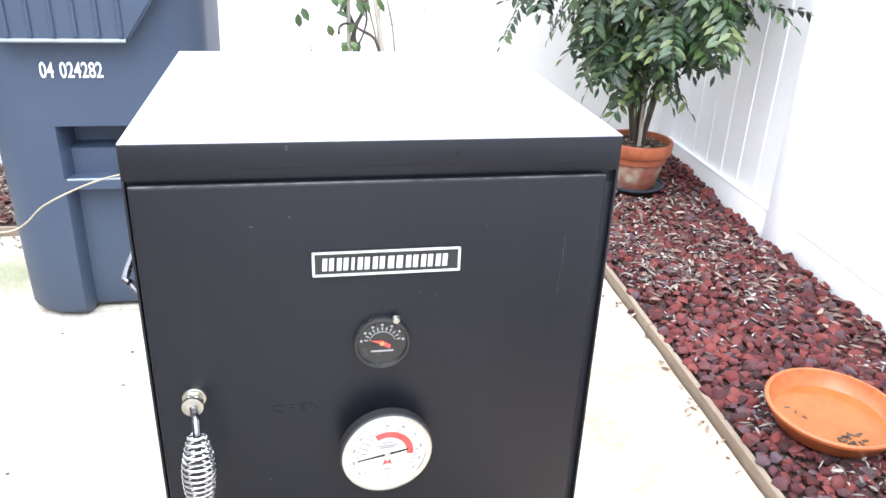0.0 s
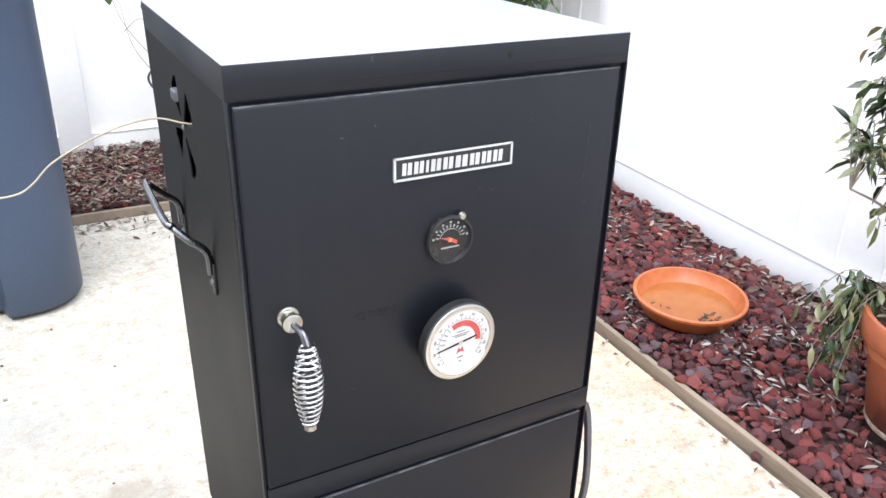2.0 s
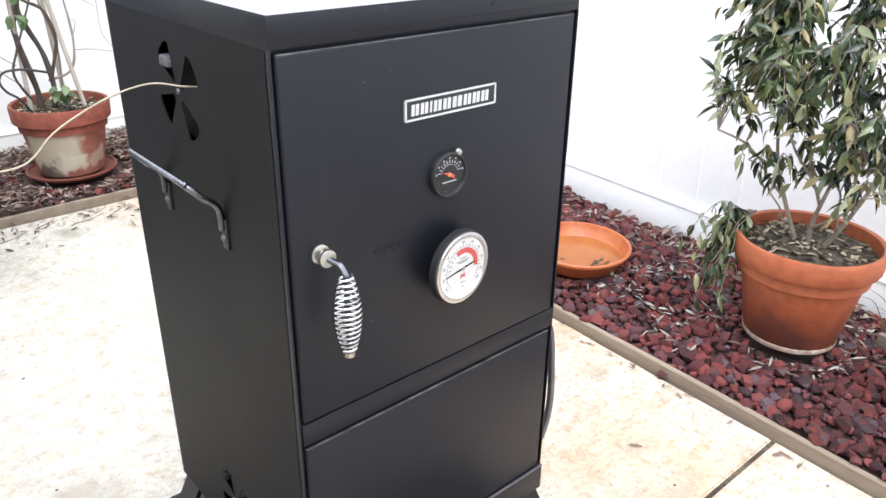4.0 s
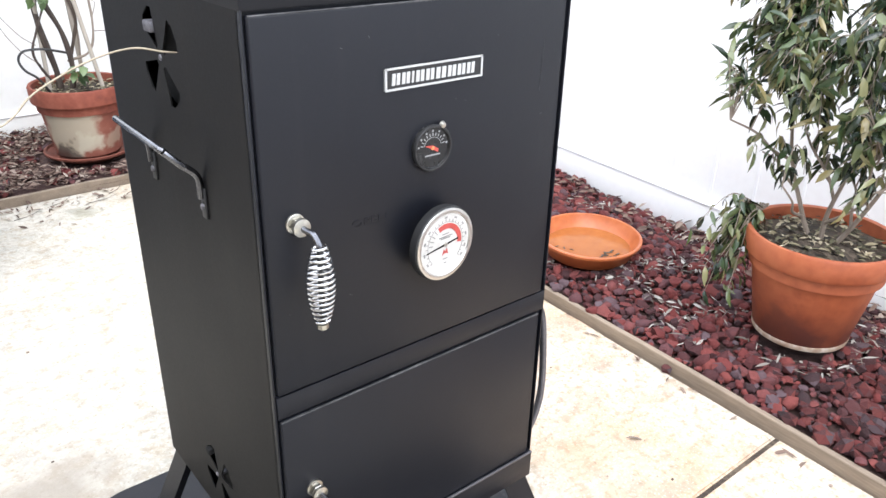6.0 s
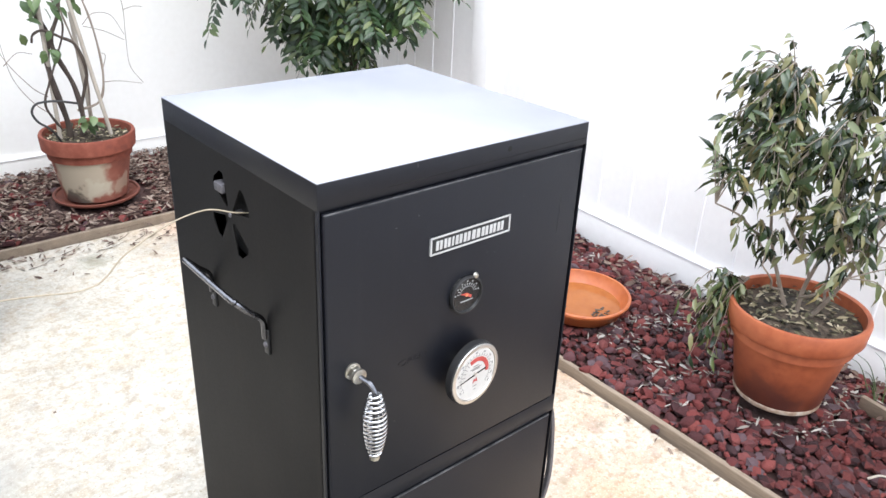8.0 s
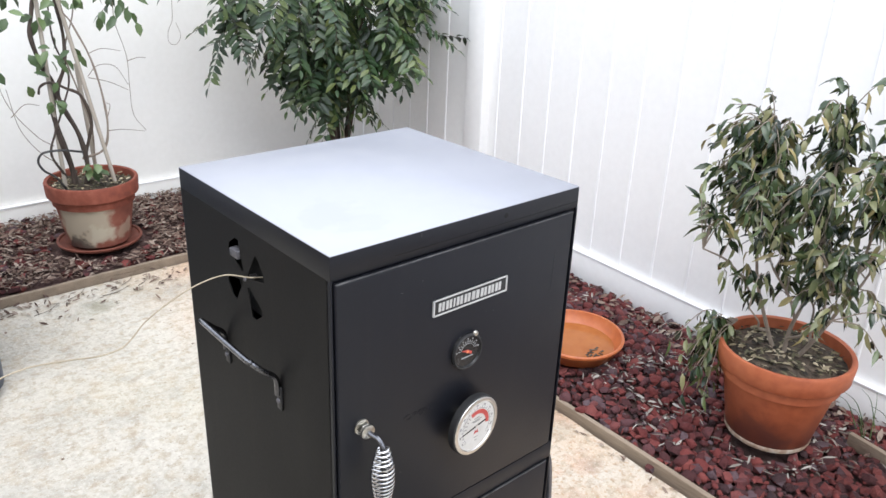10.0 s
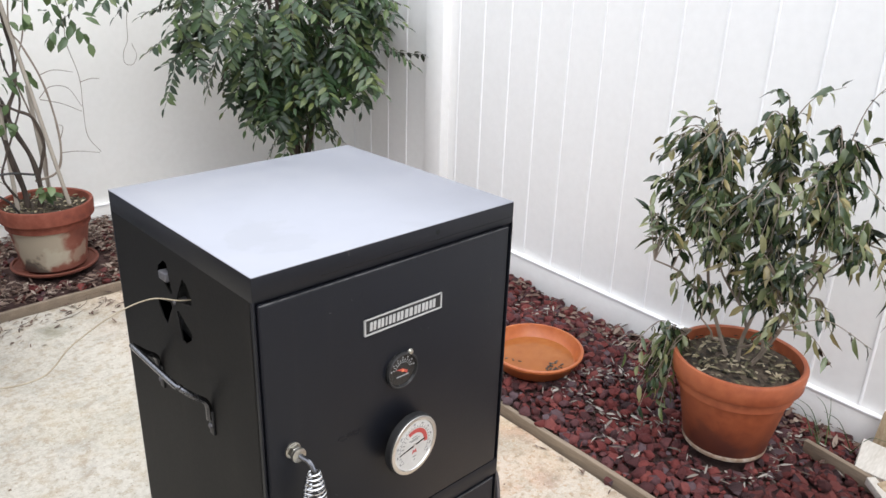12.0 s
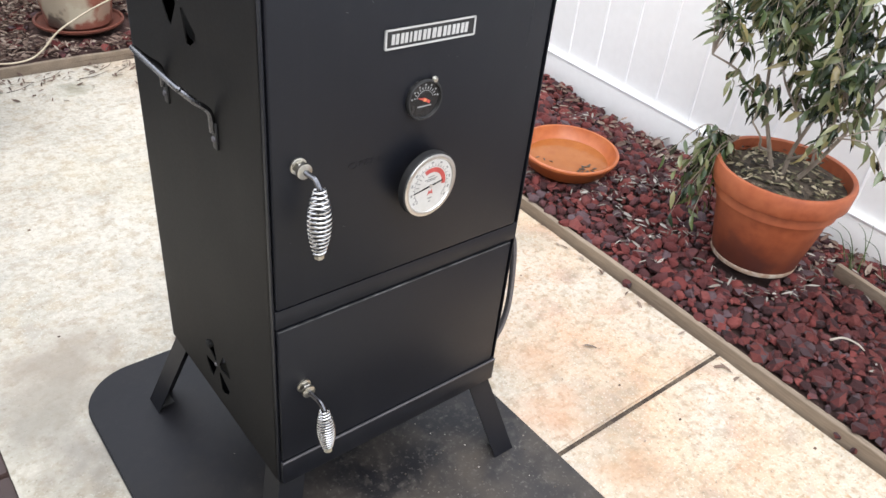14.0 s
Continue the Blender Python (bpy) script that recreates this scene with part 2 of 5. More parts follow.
RUBBER = surface("black_mat", [(0.0045, 0.0047, 0.007), (0.007, 0.007, 0.0095), (0.011, 0.0105, 0.0115)], 0.48, 0, 34, 0.3, 3.4, bump_depth=0.0008, spec=0.3)
BIN_BLUE = surface("blue_grey_plastic", [(0.036, 0.053, 0.089), (0.049, 0.068, 0.108)], 0.5, 0, 160, 0.2, 3, bump_depth=0.0008)
BIN_DARK = surface("dark_plastic", [(0.025, 0.032, 0.045), (0.035, 0.042, 0.055)], 0.55, 0, 160, 0.2, 3, bump_depth=0.0008)
BARK = surface("bark", [(0.036, 0.026, 0.021), (0.095, 0.072, 0.056)], 0.9, 0, 80, 0.6, 10, stretch=(1, 1, 0.3), bump_depth=0.002)
BARK_PALE = surface("pale_bark", [(0.16, 0.125, 0.095), (0.3, 0.25, 0.2)], 0.85, 0, 80, 0.5, 10, stretch=(1, 1, 0.3), bump_depth=0.002)
STAKE = surface("weathered_stake", [(0.3, 0.26, 0.21), (0.45, 0.41, 0.35)], 0.8, 0, 60, 0.3, 6, stretch=(1, 1, 0.2))
LEAF_FICUS = surface("ficus_leaf", [(0.008, 0.014, 0.008), (0.016, 0.028, 0.012), (0.034, 0.055, 0.021), (0.082, 0.105, 0.040), (0.19, 0.20, 0.10), (0.27, 0.20, 0.08)], 0.24, 0, 60, 0.1, 12, vary=0.8)
LEAF_TREE = surface("pinnate_leaf", [(0.008, 0.02, 0.008), (0.015, 0.036, 0.012), (0.026, 0.056, 0.017), (0.055, 0.09, 0.026), (0.13, 0.15, 0.045)], 0.4, 0, 60, 0.1, 12, vary=0.75)
LEAF_VINE = surface("vine_leaf", [(0.03, 0.055, 0.02), (0.06, 0.1, 0.035), (0.12, 0.17, 0.06)], 0.4, 0, 60, 0.1, 12, vary=0.7)
CABLE = surface("braided_cable", [(0.26, 0.215, 0.145), (0.40, 0.345, 0.25)], 0.5, 0.3, 400, 0.2, 40)
HOSE = surface("black_hose", [(0.02, 0.02, 0.02), (0.035, 0.035, 0.035)], 0.5, 0, 100, 0.1)
PINK_BOARD = surface("pink_board", [(0.38, 0.24, 0.235), (0.45, 0.31, 0.31), (0.50, 0.38, 0.385)], 0.35, 0, 30, 0.2, 4, stretch=(0.5, 3, 3))
DARK_BROWN = surface("dark_brown_wood", [(0.018, 0.008, 0.006), (0.035, 0.016, 0.012)], 0.6, 0, 40, 0.2, 4, stretch=(0.5, 3, 3))
PLANK_NEW = surface("sawn_timber", [(0.33, 0.255, 0.165), (0.47, 0.385, 0.275)], 0.8, 0, 40, 0.3, 5, stretch=(0.6, 5, 5))
PLANK_OSB = surface("strand_board", [(0.26, 0.185, 0.11), (0.38, 0.29, 0.185), (0.48, 0.39, 0.275)], 0.8, 0, 70, 0.4, 25, stretch=(1, 2.5, 1))
PLANK_WHITE = surface("white_board", [(0.46, 0.43, 0.38), (0.64, 0.61, 0.56)], 0.7, 0, 40, 0.3, 5, stretch=(0.6, 5, 5))
WATER = surface("water_film", [(0.27, 0.085, 0.022), (0.36, 0.13, 0.036)], 0.12, 0, 30, 0.02, 4, spec=0.3)


def concrete_material():
    """Pale broom-finished concrete, with rust-brown staining, grey blotches and pinholes."""
    m = surface("concrete", [(0.34, 0.315, 0.262), (0.475, 0.443, 0.378), (0.57, 0.54, 0.475)], 0.9, 0, 70, 0.95, 1.7, bump_depth=0.006)
    n, l = m.node_tree.nodes, m.node_tree.links
    bsdf = n["Principled BSDF"]
    base = bsdf.inputs["Base Color"].links[0].from_socket
    co = n.new("ShaderNodeTexCoord")

    def layer(under, scale, lo, hi, colour, strength, detail=5, reach=None):
        tex, rng, mix = n.new("ShaderNodeTexNoise"), n.new("ShaderNodeMapRange"), n.new("ShaderNodeMixRGB")
        tex.inputs["Scale"].default_value, tex.inputs["Detail"].default_value = scale, detail
        l.new(co.outputs["Object"], tex.inputs[0])
        rng.inputs["From Min"].default_value, rng.inputs["From Max"].default_value, rng.inputs["To Max"].default_value = lo, hi, strength
        l.new(tex.outputs[0], rng.inputs[0])
        factor = rng.outputs[0]
        if reach:                               # stains thicken towards x = reach[1]
            sep, edge, mul = n.new("ShaderNodeSeparateXYZ"), n.new("ShaderNodeMapRange"), n.new("ShaderNodeMath")
            l.new(co.outputs["Object"], sep.inputs[0])
            edge.inputs["From Min"].default_value, edge.inputs["From Max"].default_value = reach
            l.new(sep.outputs[0], edge.inputs[0])
            mul.operation = "MULTIPLY"
            l.new(factor, mul.inputs[0])
            l.new(edge.outputs[0], mul.inputs[1])
            factor = mul.outputs[0]
        l.new(factor, mix.inputs[0])
        l.new(under, mix.inputs[1])
        mix.inputs[2].default_value = (*colour, 1)
        return mix.outputs[0]

    c = layer(base, 2.6, 0.30, 0.60, (0.54, 0.395, 0.275), 0.8, 8, (0.15, 0.45))
    c = layer(c, 5.5, 0.50, 0.68, (0.50, 0.26, 0.145), 0.8, 9, (0.15, 0.5))
    c = layer(c, 60, 0.56, 0.68, (0.36, 0.2, 0.1), 0.5, 4, (0.1, 0.6))
    c = layer(c, 2.9, 0.54, 0.72, (0.25, 0.24, 0.2), 0.55, 8)
    c = layer(c, 1.3, 0.5, 0.7, (0.5, 0.45, 0.32), 0.5, 6)
    c = layer(c, 21, 0.50, 0.66, (0.38, 0.30, 0.20), 0.42, 7)
    c = layer(c, 75, 0.55, 0.68, (0.36, 0.21, 0.10), 0.55, 6, (0.1, 0.6))
    c = layer(c, 11, 0.55, 0.72, (0.27, 0.255, 0.225), 0.45, 8)
    c = layer(c, 120, 0.62, 0.74, (0.17, 0.14, 0.10), 0.7, 3)
    c = layer(c, 42, 0.58, 0.72, (0.28, 0.235, 0.17), 0.5, 7)
    c = layer(c, 30, 0.53, 0.64, (0.28, 0.225, 0.155), 0.42, 8)
    c = layer(c, 190, 0.56, 0.7, (0.68, 0.65, 0.57), 0.4, 2)
    ragged, push = n.new("ShaderNodeTexNoise"), n.new("ShaderNodeMixRGB")
    ragged.inputs["Scale"].default_value, ragged.inputs["Detail"].default_value = 14, 6
    l.new(co.outputs["Object"], ragged.inputs[0])
    push.blend_type, push.inputs[0].default_value = "ADD", 0.16
    l.new(co.outputs["Object"], push.inputs[1])
    l.new(ragged.outputs["Color"], push.inputs[2])
    # separate colour spots, stains among them, each with its own place, size and colour
    for place, size, strength, colour in (((0.06, 1.945, 0), 0.075, 0.6, (0.2, 0.2, 0.14)), ((-0.98, 1.80, 0), 0.22, 0.75, (0.2, 0.22, 0.12)), ((-1.02, 1.45, 0), 0.16, 0.5, (0.26, 0.26, 0.17)), ((-0.37, 0.62, 0), 0.17, 0.85, (0.27, 0.235, 0.19)), ((-0.43, 0.49, 0), 0.13, 0.75, (0.26, 0.24, 0.2)), ((-0.40, 0.37, 0), 0.10, 0.75, (0.24, 0.22, 0.19)), ((-0.50, 1.0, 0), 0.18, 0.65, (0.30, 0.295, 0.27)), ((-0.62, 0.75, 0), 0.2, 0.55, (0.32, 0.29, 0.22)), ((0.40, -0.03, 0), 0.10, 0.42, (0.44, 0.2, 0.09)), ((0.47, 0.13, 0), 0.08, 0.35, (0.46, 0.23, 0.11)), ((0.42, -0.22, 0), 0.08, 0.5, (0.42, 0.24, 0.13))):
        spot, far, spot_mix = n.new("ShaderNodeVectorMath"), n.new("ShaderNodeMapRange"), n.new("ShaderNodeMixRGB")
        spot.operation = "DISTANCE"
        spot.inputs[1].default_value = (place[0] + 0.08, place[1] + 0.08, 0.08)
        l.new(push.outputs[0], spot.inputs[0])
        far.inputs["From Min"].default_value, far.inputs["From Max"].default_value = size, size * 0.25
        far.inputs["To Max"].default_value = strength
        l.new(spot.outputs["Value"], far.inputs[0])
        l.new(far.outputs[0], spot_mix.inputs[0])
        l.new(c, spot_mix.inputs[1])
        spot_mix.inputs[2].default_value = (*colour, 1)
        c = spot_mix.outputs[0]
    l.new(c, bsdf.inputs["Base Color"])
    return m


CONCRETE = concrete_material()

# ---- building helpers ----
WORLD_OF = {}


def thing(name, at, label, category, group="", kind=""):
    """An empty at the base of a thing, which carries its parts."""
    e = new(name)
    e.empty_display_size = 0.05
    e.matrix_basis = Matrix.Translation(at)
    WORLD_OF[e] = Matrix.Translation(at)
    return tagged(e, label, category, group, kind)


def shade(me, smooth):
    if smooth:
        me.polygons.foreach_set("use_smooth", [True] * len(me.polygons))
        me.set_sharp_from_angle(angle=radians(smooth))


def part(name, bm, material, parent=None, label="", smooth=35):
    """One bmesh, in world coordinates, as one mesh object under a thing or a part."""
    me = bpy.data.meshes.new(name)
    bmesh.ops.recalc_face_normals(bm, faces=bm.faces)
    bm.to_mesh(me)
    bm.free()
    return from_mesh(name, me, material, parent, label, smooth)


def from_mesh(name, me, material, parent=None, label="", smooth=35):
    shade(me, smooth)
    me.materials.append(material)
    ob = new(name, me)
    WORLD_OF[ob] = Matrix()
    if parent:
        ob.parent = parent
        ob.matrix_parent_inverse = WORLD_OF[parent].inverted()
    if label:
        ob["label"] = label
    return ob


def box(lo, hi, bevel=0.0, bm=None, segments=2, m=None):
    bm = bm or bmesh.new()
    lo, hi = Vector(lo), Vector(hi)
    r = bmesh.ops.create_cube(bm, size=1.0)
    vs = r["verts"]
    for v in vs:
        v.co = Vector(((lo[i] + hi[i]) / 2 + v.co[i] * (hi[i] - lo[i]) for i in range(3)))
    if bevel:
        es = list({e for v in vs for e in v.link_edges})
        r = bmesh.ops.bevel(bm, geom=es, offset=bevel, segments=segments, affect="EDGES", profile=0.5)
        vs = list({v for f in r["faces"] for v in f.verts} | {v for v in vs if v.is_valid})
    if m is not None:
        bmesh.ops.transform(bm, matrix=m, verts=vs)
    return bm


def tube(points, radius, sides=8, bm=None, closed_ends=True):
    """A swept round bar; radius is a number or a function of 0..1."""
    bm = bm or bmesh.new()
    pts = [Vector(p) for p in points]
    rings, up = [], None
    for i, p in enumerate(pts):
        d = (pts[min(i + 1, len(pts) - 1)] - pts[max(i - 1, 0)]).normalized()
        if up is None:
            up = d.orthogonal().normalized()
        up = (up - d * up.dot(d)).normalized()
        side = d.cross(up)
        r = radius(i / (len(pts) - 1)) if callable(radius) else radius
        rings.append([bm.verts.new(p + (up * math.cos(a) + side * math.sin(a)) * r) for a in (2 * math.pi * k / sides for k in range(sides))])
    for a, b in zip(rings, rings[1:]):
        for k in range(sides):
            bm.faces.new((a[k], a[(k + 1) % sides], b[(k + 1) % sides], b[k]))
    if closed_ends:
        bm.faces.new(rings[0][::-1])
        bm.faces.new(rings[-1])
    return bm


def curve(points, steps=8):
    """A smooth line through points (Catmull-Rom)."""
    p = [Vector(q) for q in points]
    p = [p[0] * 2 - p[1]] + p + [p[-1] * 2 - p[-2]]
    out = []
    for i in range(1, len(p) - 2):
        for k in range(steps):
            t = k / steps
            a, b, c, d = p[i - 1], p[i], p[i + 1], p[i + 2]
            out.append(0.5 * ((2 * b) + (c - a) * t + (2 * a - 5 * b + 4 * c - d) * t * t + (3 * b - a - 3 * c + d) * t ** 3))
    return out + [p[-2]]


def lathe(profile, at, seg=48, bm=None, m=None, wobble=0.0):
    """A turned shape: profile of (radius, height); m turns it from the z axis."""
    bm = bm or bmesh.new()
    m = m if m is not None else Matrix.Translation(at)
    rings = []
    for r, z in profile:
        if r < 1e-6:
            rings.append([bm.verts.new(m @ Vector((0, 0, z)))])
        else:
            rings.append([bm.verts.new(m @ Vector((r * math.cos(a) * (1 + wobble * math.sin(2 * a + z * 9)), r * math.sin(a), z + wobble * 0.05 * math.sin(a)))) for a in (2 * math.pi * k / seg for k in range(seg))])
    for a, b in zip(rings, rings[1:]):
        for k in range(seg):
            q = [a[k % len(a)], a[(k + 1) % len(a)], b[(k + 1) % len(b)], b[k % len(b)]]
            q = list(dict.fromkeys(q))
            if len(q) > 2:
                bm.faces.new(q)
    return bm


def facing(x, y, z):
    """A frame at a point of the cabinet's front: local z comes out of the door, local y goes up."""
    return Matrix.Translation((x, y, z)) @ Matrix.Rotation(radians(90), 4, "X")


def flat(polygon, m, depth=0.0006, bm=None):
    """A thin raised shape on a surface, from its outline in the local plane."""
    bm = bm or bmesh.new()
    low = [bm.verts.new(m @ Vector((x, y, 0))) for x, y in polygon]
    top = [bm.verts.new(m @ Vector((x, y, depth))) for x, y in polygon]
    bm.faces.new(top)
    bm.faces.new(low[::-1])
    for i in range(len(low)):
        j = (i + 1) % len(low)
        bm.faces.new((low[i], low[j], top[j], top[i]))
    return bm


def bar(x, y, w, h, m, turn=0.0, bm=None, depth=0.0006, slant=0.0):
    c, s = math.cos(turn), math.sin(turn)
    out = []
    for a, b in ((-w / 2, -h / 2), (w / 2, -h / 2), (w / 2, h / 2), (-w / 2, h / 2)):
        a += slant * b
        out.append((x + a * c - b * s, y + a * s + b * c))
    return flat(out, m, depth, bm)


def lettering(name, words, size, m, material, parent, depth=0.0005, label="", squash=1.0, bold=0.0):
    """Raised letters of the built-in font, as a mesh under a thing."""
    cu = bpy.data.curves.new(name, "FONT")
    cu.body, cu.size, cu.extrude, cu.align_x, cu.align_y = words, size, depth, "CENTER", "CENTER"
    cu.offset = bold
    tmp = new(name, cu)
    me = bpy.data.meshes.new_from_object(tmp)
    bpy.data.objects.remove(tmp)
    me.transform(m @ Matrix.Diagonal((squash, 1, 1, 1)))
    return from_mesh(name, me, material, parent, label, 0)


# ---- the yard: ground, slabs, beds, fences ----
def edge_x(y):
    return 0.872 + 0.043 * y


BED_END = 2.125                                   # where the back bed begins
BACK, RIGHT = 2.80, 1.58                          # faces of the fence rails

bm = bmesh.new()
bmesh.ops.create_grid(bm, x_segments=2, y_segments=2, size=150)
bmesh.ops.translate(bm, vec=(0, 0, -0.12), verts=bm.verts)
tagged(part("ground", bm, BED_SOIL), "bare brown earth round the yard", "ground", kind="structure")

pavement = thing("pavement", (0, 0, 0), "pale concrete patio slabs with rust-brown stains", "patio", kind="structure")
JOINT = -0.102
for y0, y1 in ((JOINT + 0.005, BED_END - 0.005), (-3.2, JOINT - 0.005)):
    bm = bmesh.new()
    n = 24
    ring = [(-5.0, y0), (-5.0, y1)]
    right = [(edge_x(y1 + (y0 - y1) * i / n) - 0.012 - 0.006 * noise.noise((i * 1.7, y0, 0)), y1 + (y0 - y1) * i / n) for i in range(n + 1)]
    top = [bm.verts.new((x, y, 0)) for x, y in ring + right]
    f = bm.faces.new(top)
    r = bmesh.ops.extrude_face_region(bm, geom=[f])
    bmesh.ops.translate(bm, vec=(0, 0, -0.1), verts=[v for v in r["geom"] if isinstance(v, bmesh.types.BMVert)])
    bmesh.ops.bevel(bm, geom=[e for e in bm.edges if all(abs(v.co.z) < 1e-5 for v in e.verts)], offset=0.004, segments=2, affect="EDGES")
    part("slab", bm, CONCRETE, pavement, smooth=0)
part("joint_filler", box((-5, JOINT - 0.005, -0.1), (edge_x(JOINT) - 0.01, JOINT + 0.005, -0.005)), SOIL, pavement, "dark dirty expansion joint")


def bed_height(x, y):
    h = 0.018 + 0.012 * noise.noise((x * 3, y * 3, 1.0))
    if y < BED_END:
        u = max(0, (x - edge_x(y)) / 0.76)
        return h + 0.018 * min(1, u / 0.4) - 0.036 * max(0, min(1, (u - 0.55) / 0.45))
    return h + 0.025 * min(1, (y - BED_END) / 0.4)


def bed_sheet(name, x0, x1, y0, y1, nx, ny, label):
    bm = bmesh.new()
    grid = [[bm.verts.new((x, y, bed_height(x, y) - 0.006)) for x in (max(x0, edge_x(y0 + (y1 - y0) * j / ny) + 0.012 if y1 <= BED_END + 0.01 else x0) + (x1 - max(x0, edge_x(y0 + (y1 - y0) * j / ny) + 0.012 if y1 <= BED_END + 0.01 else x0)) * i / nx for i in range(nx + 1))] for j, y in ((j, y0 + (y1 - y0) * j / ny) for j in range(ny + 1))]
    for j in range(ny):
        for i in range(nx):
            bm.faces.new((grid[j][i], grid[j][i + 1], grid[j + 1][i + 1], grid[j + 1][i]))
    return tagged(part(name, bm, BED_SOIL), label, "garden bed", kind="structure")


bed_right = bed_sheet("ground_bed_1", 0.8, 1.72, -3.2, BED_END, 14, 60, "dark soil of the lava rock bed beside the fence")
bed_back = bed_sheet("ground_bed_2", -5.0, 1.8, BED_END + 0.002, 2.95, 70, 10, "dark soil of the mulched bed along the back fence")

edging = thing("edging", (0.9, 0, 0), "weathered grey-brown wooden edging boards round the beds", "edging", kind="structure")


def edge_board(line, top=0.030, thick=0.016):
    bm = bmesh.new()
    rows = []
    for i, (x, y, nx, ny) in enumerate(line):
        w = 0.003 * noise.noise((x * 4, y * 4, 5))
        rows.append([bm.verts.new((x + nx * a + nx * w, y + ny * a + ny * w, z + (0.003 * noise.noise((x * 6, y * 6, 9)) if z > 0 else 0))) for a, z in ((0, -0.05), (0, top - 0.002), (0.002, top), (thick - 0.002, top), (thick, top - 0.002), (thick, -0.05))])
    for a, b in zip(rows, rows[1:]):
        for k in range(5):
            bm.faces.new((a[k], a[k + 1], b[k + 1], b[k]))
    bm.faces.new(rows[0])
    bm.faces.new(rows[-1][::-1])
    part("board", bm, EDGE_WOOD, edging, smooth=30)


for y0, y1 in ((-3.2, -0.62), (-0.615, 1.2), (1.205, BED_END - 0.010)):
    edge_board([(edge_x(y) - 0.006, y, 1, 0) for y in (y0 + (y1 - y0) * i / 20 for i in range(21))])
for x0, x1 in ((-5.0, -1.3), (-1.295, 0.99)):
    edge_board([(x, BED_END + 0.004 * math.sin(x * 2), 0, 1) for x in (x0 + (x1 - x0) * i / 24 for i in range(25))], 0.032)


def fence(name, at, length, turn, label, first=0.0, pitch=0.1415, top=1.86, bead=True, vinyl=VINYL, rise=0.0):
    """A white tongue-and-groove vinyl fence along local x; its boards face local -y."""
    f = thing(name, (0, 0, 0), label, "fence", kind="structure")
    m = Matrix.Translation(at) @ Matrix.Rotation(radians(turn), 4, "Z")
    grade = m @ Matrix(((1, 0, 0, 0), (0, 1, 0, 0), (-rise / 1.9, 0, 1, rise), (0, 0, 0, 1)))
    x, gap = -first, 0.0015 if bead else 0.0
    while x < length:
        a, b = max(0, x), min(length, x + pitch)
        if b - a > 0.02:
            part("board", box((a + gap, 0.03, 0.05), (b - gap, 0.055, top - 0.03), 2 * gap, segments=1, m=m), vinyl, f, smooth=0)
            if bead and x + pitch < length:
                part("bead", tube([m @ Vector((b, 0.0305, 0.11)), m @ Vector((b, 0.0305, top - 0.1))], 0.0050, 6), VINYL_BEAD, f)
        x += pitch
    part("bottom_rail", box((0, 0.010, -0.06), (length, 0.09, 0.1195), 0.006, m=grade), vinyl, f)
    part("top_rail", box((0, 0, top - 0.09), (length, 0.09, top + 0.03), 0.006, m=m), vinyl, f)
    part("cap_strip", box((0.0, 0.007, 0.1145), (length, 0.03, 0.1220), 0.002, m=grade), VINYL_BEAD, f)
    return f


def fence_post(parent, x, y, w=0.127, top=1.98):
    part("post", box((x - w / 2, y - w / 2, -0.1), (x + w / 2, y + w / 2, top), 0.008), VINYL, parent)
    part("post_cap", lathe([(0.1, 0), (0.1, 0.02), (0.03, 0.06), (0, 0.065)], (x, y, top), 4, m=Matrix.Translation((x, y, top)) @ Matrix.Rotation(radians(45), 4, "Z")), VINYL, parent, smooth=0)


wall_back = fence("wall_back", (-4.0, BACK, 0), 5.75, 0, "white vinyl privacy fence behind the potted plants", first=0.03, bead=False, vinyl=VINYL_CREAM)
fence_post(wall_back, -0.215, BACK + 0.045)
fence_post(wall_back, -2.3, BACK + 0.045)
fence_post(wall_back, 1.72, BACK + 0.045)
wall_right_far = fence("wall_right_1", (1.698, BACK, 0), 1.008, -93.0, "white vinyl privacy fence in the yard's corner", first=0.016)
wall_right = fence("wall_right_2", (1.6511, 1.700, 0), 4.722, -94.0, "white vinyl privacy fence beside the lava rock bed", first=0.0802, pitch=0.1492, rise=0.0)
fence_post(wall_right, 1.690, 1.738, 0.108)
fence_post(wall_right, 1.518, -0.86)

# two walls added out of view to shape reflections on the smoker
STUCCO = surface("stucco", [(0.27, 0.245, 0.205), (0.34, 0.31, 0.265)], 0.9, 0, 80, 0.6, 2)
tagged(part("wall_unseen_left", box((-3.45, -4.25, -0.1), (-3.2, 2.77, 2.7), 0.01), STUCCO), "plain beige stucco wall added out of view at the left", "wall", kind="structure")
tagged(part("wall_unseen_front", box((-3.2, -4.2, -0.1), (4.2, -4.05, 1.86), 0.01), VINYL_CREAM), "plain white wall added out of view, closing the yard", "wall", kind="structure")

# ---- the smoker ----
W, D, TOP, BASE = 0.2103, 0.3962, 0.960, 0.190
smoker = thing("smoker_cabinet", (0, 0.2, 0.008), "black painted steel vertical smoker cabinet with two doors on splayed legs", "smoker")


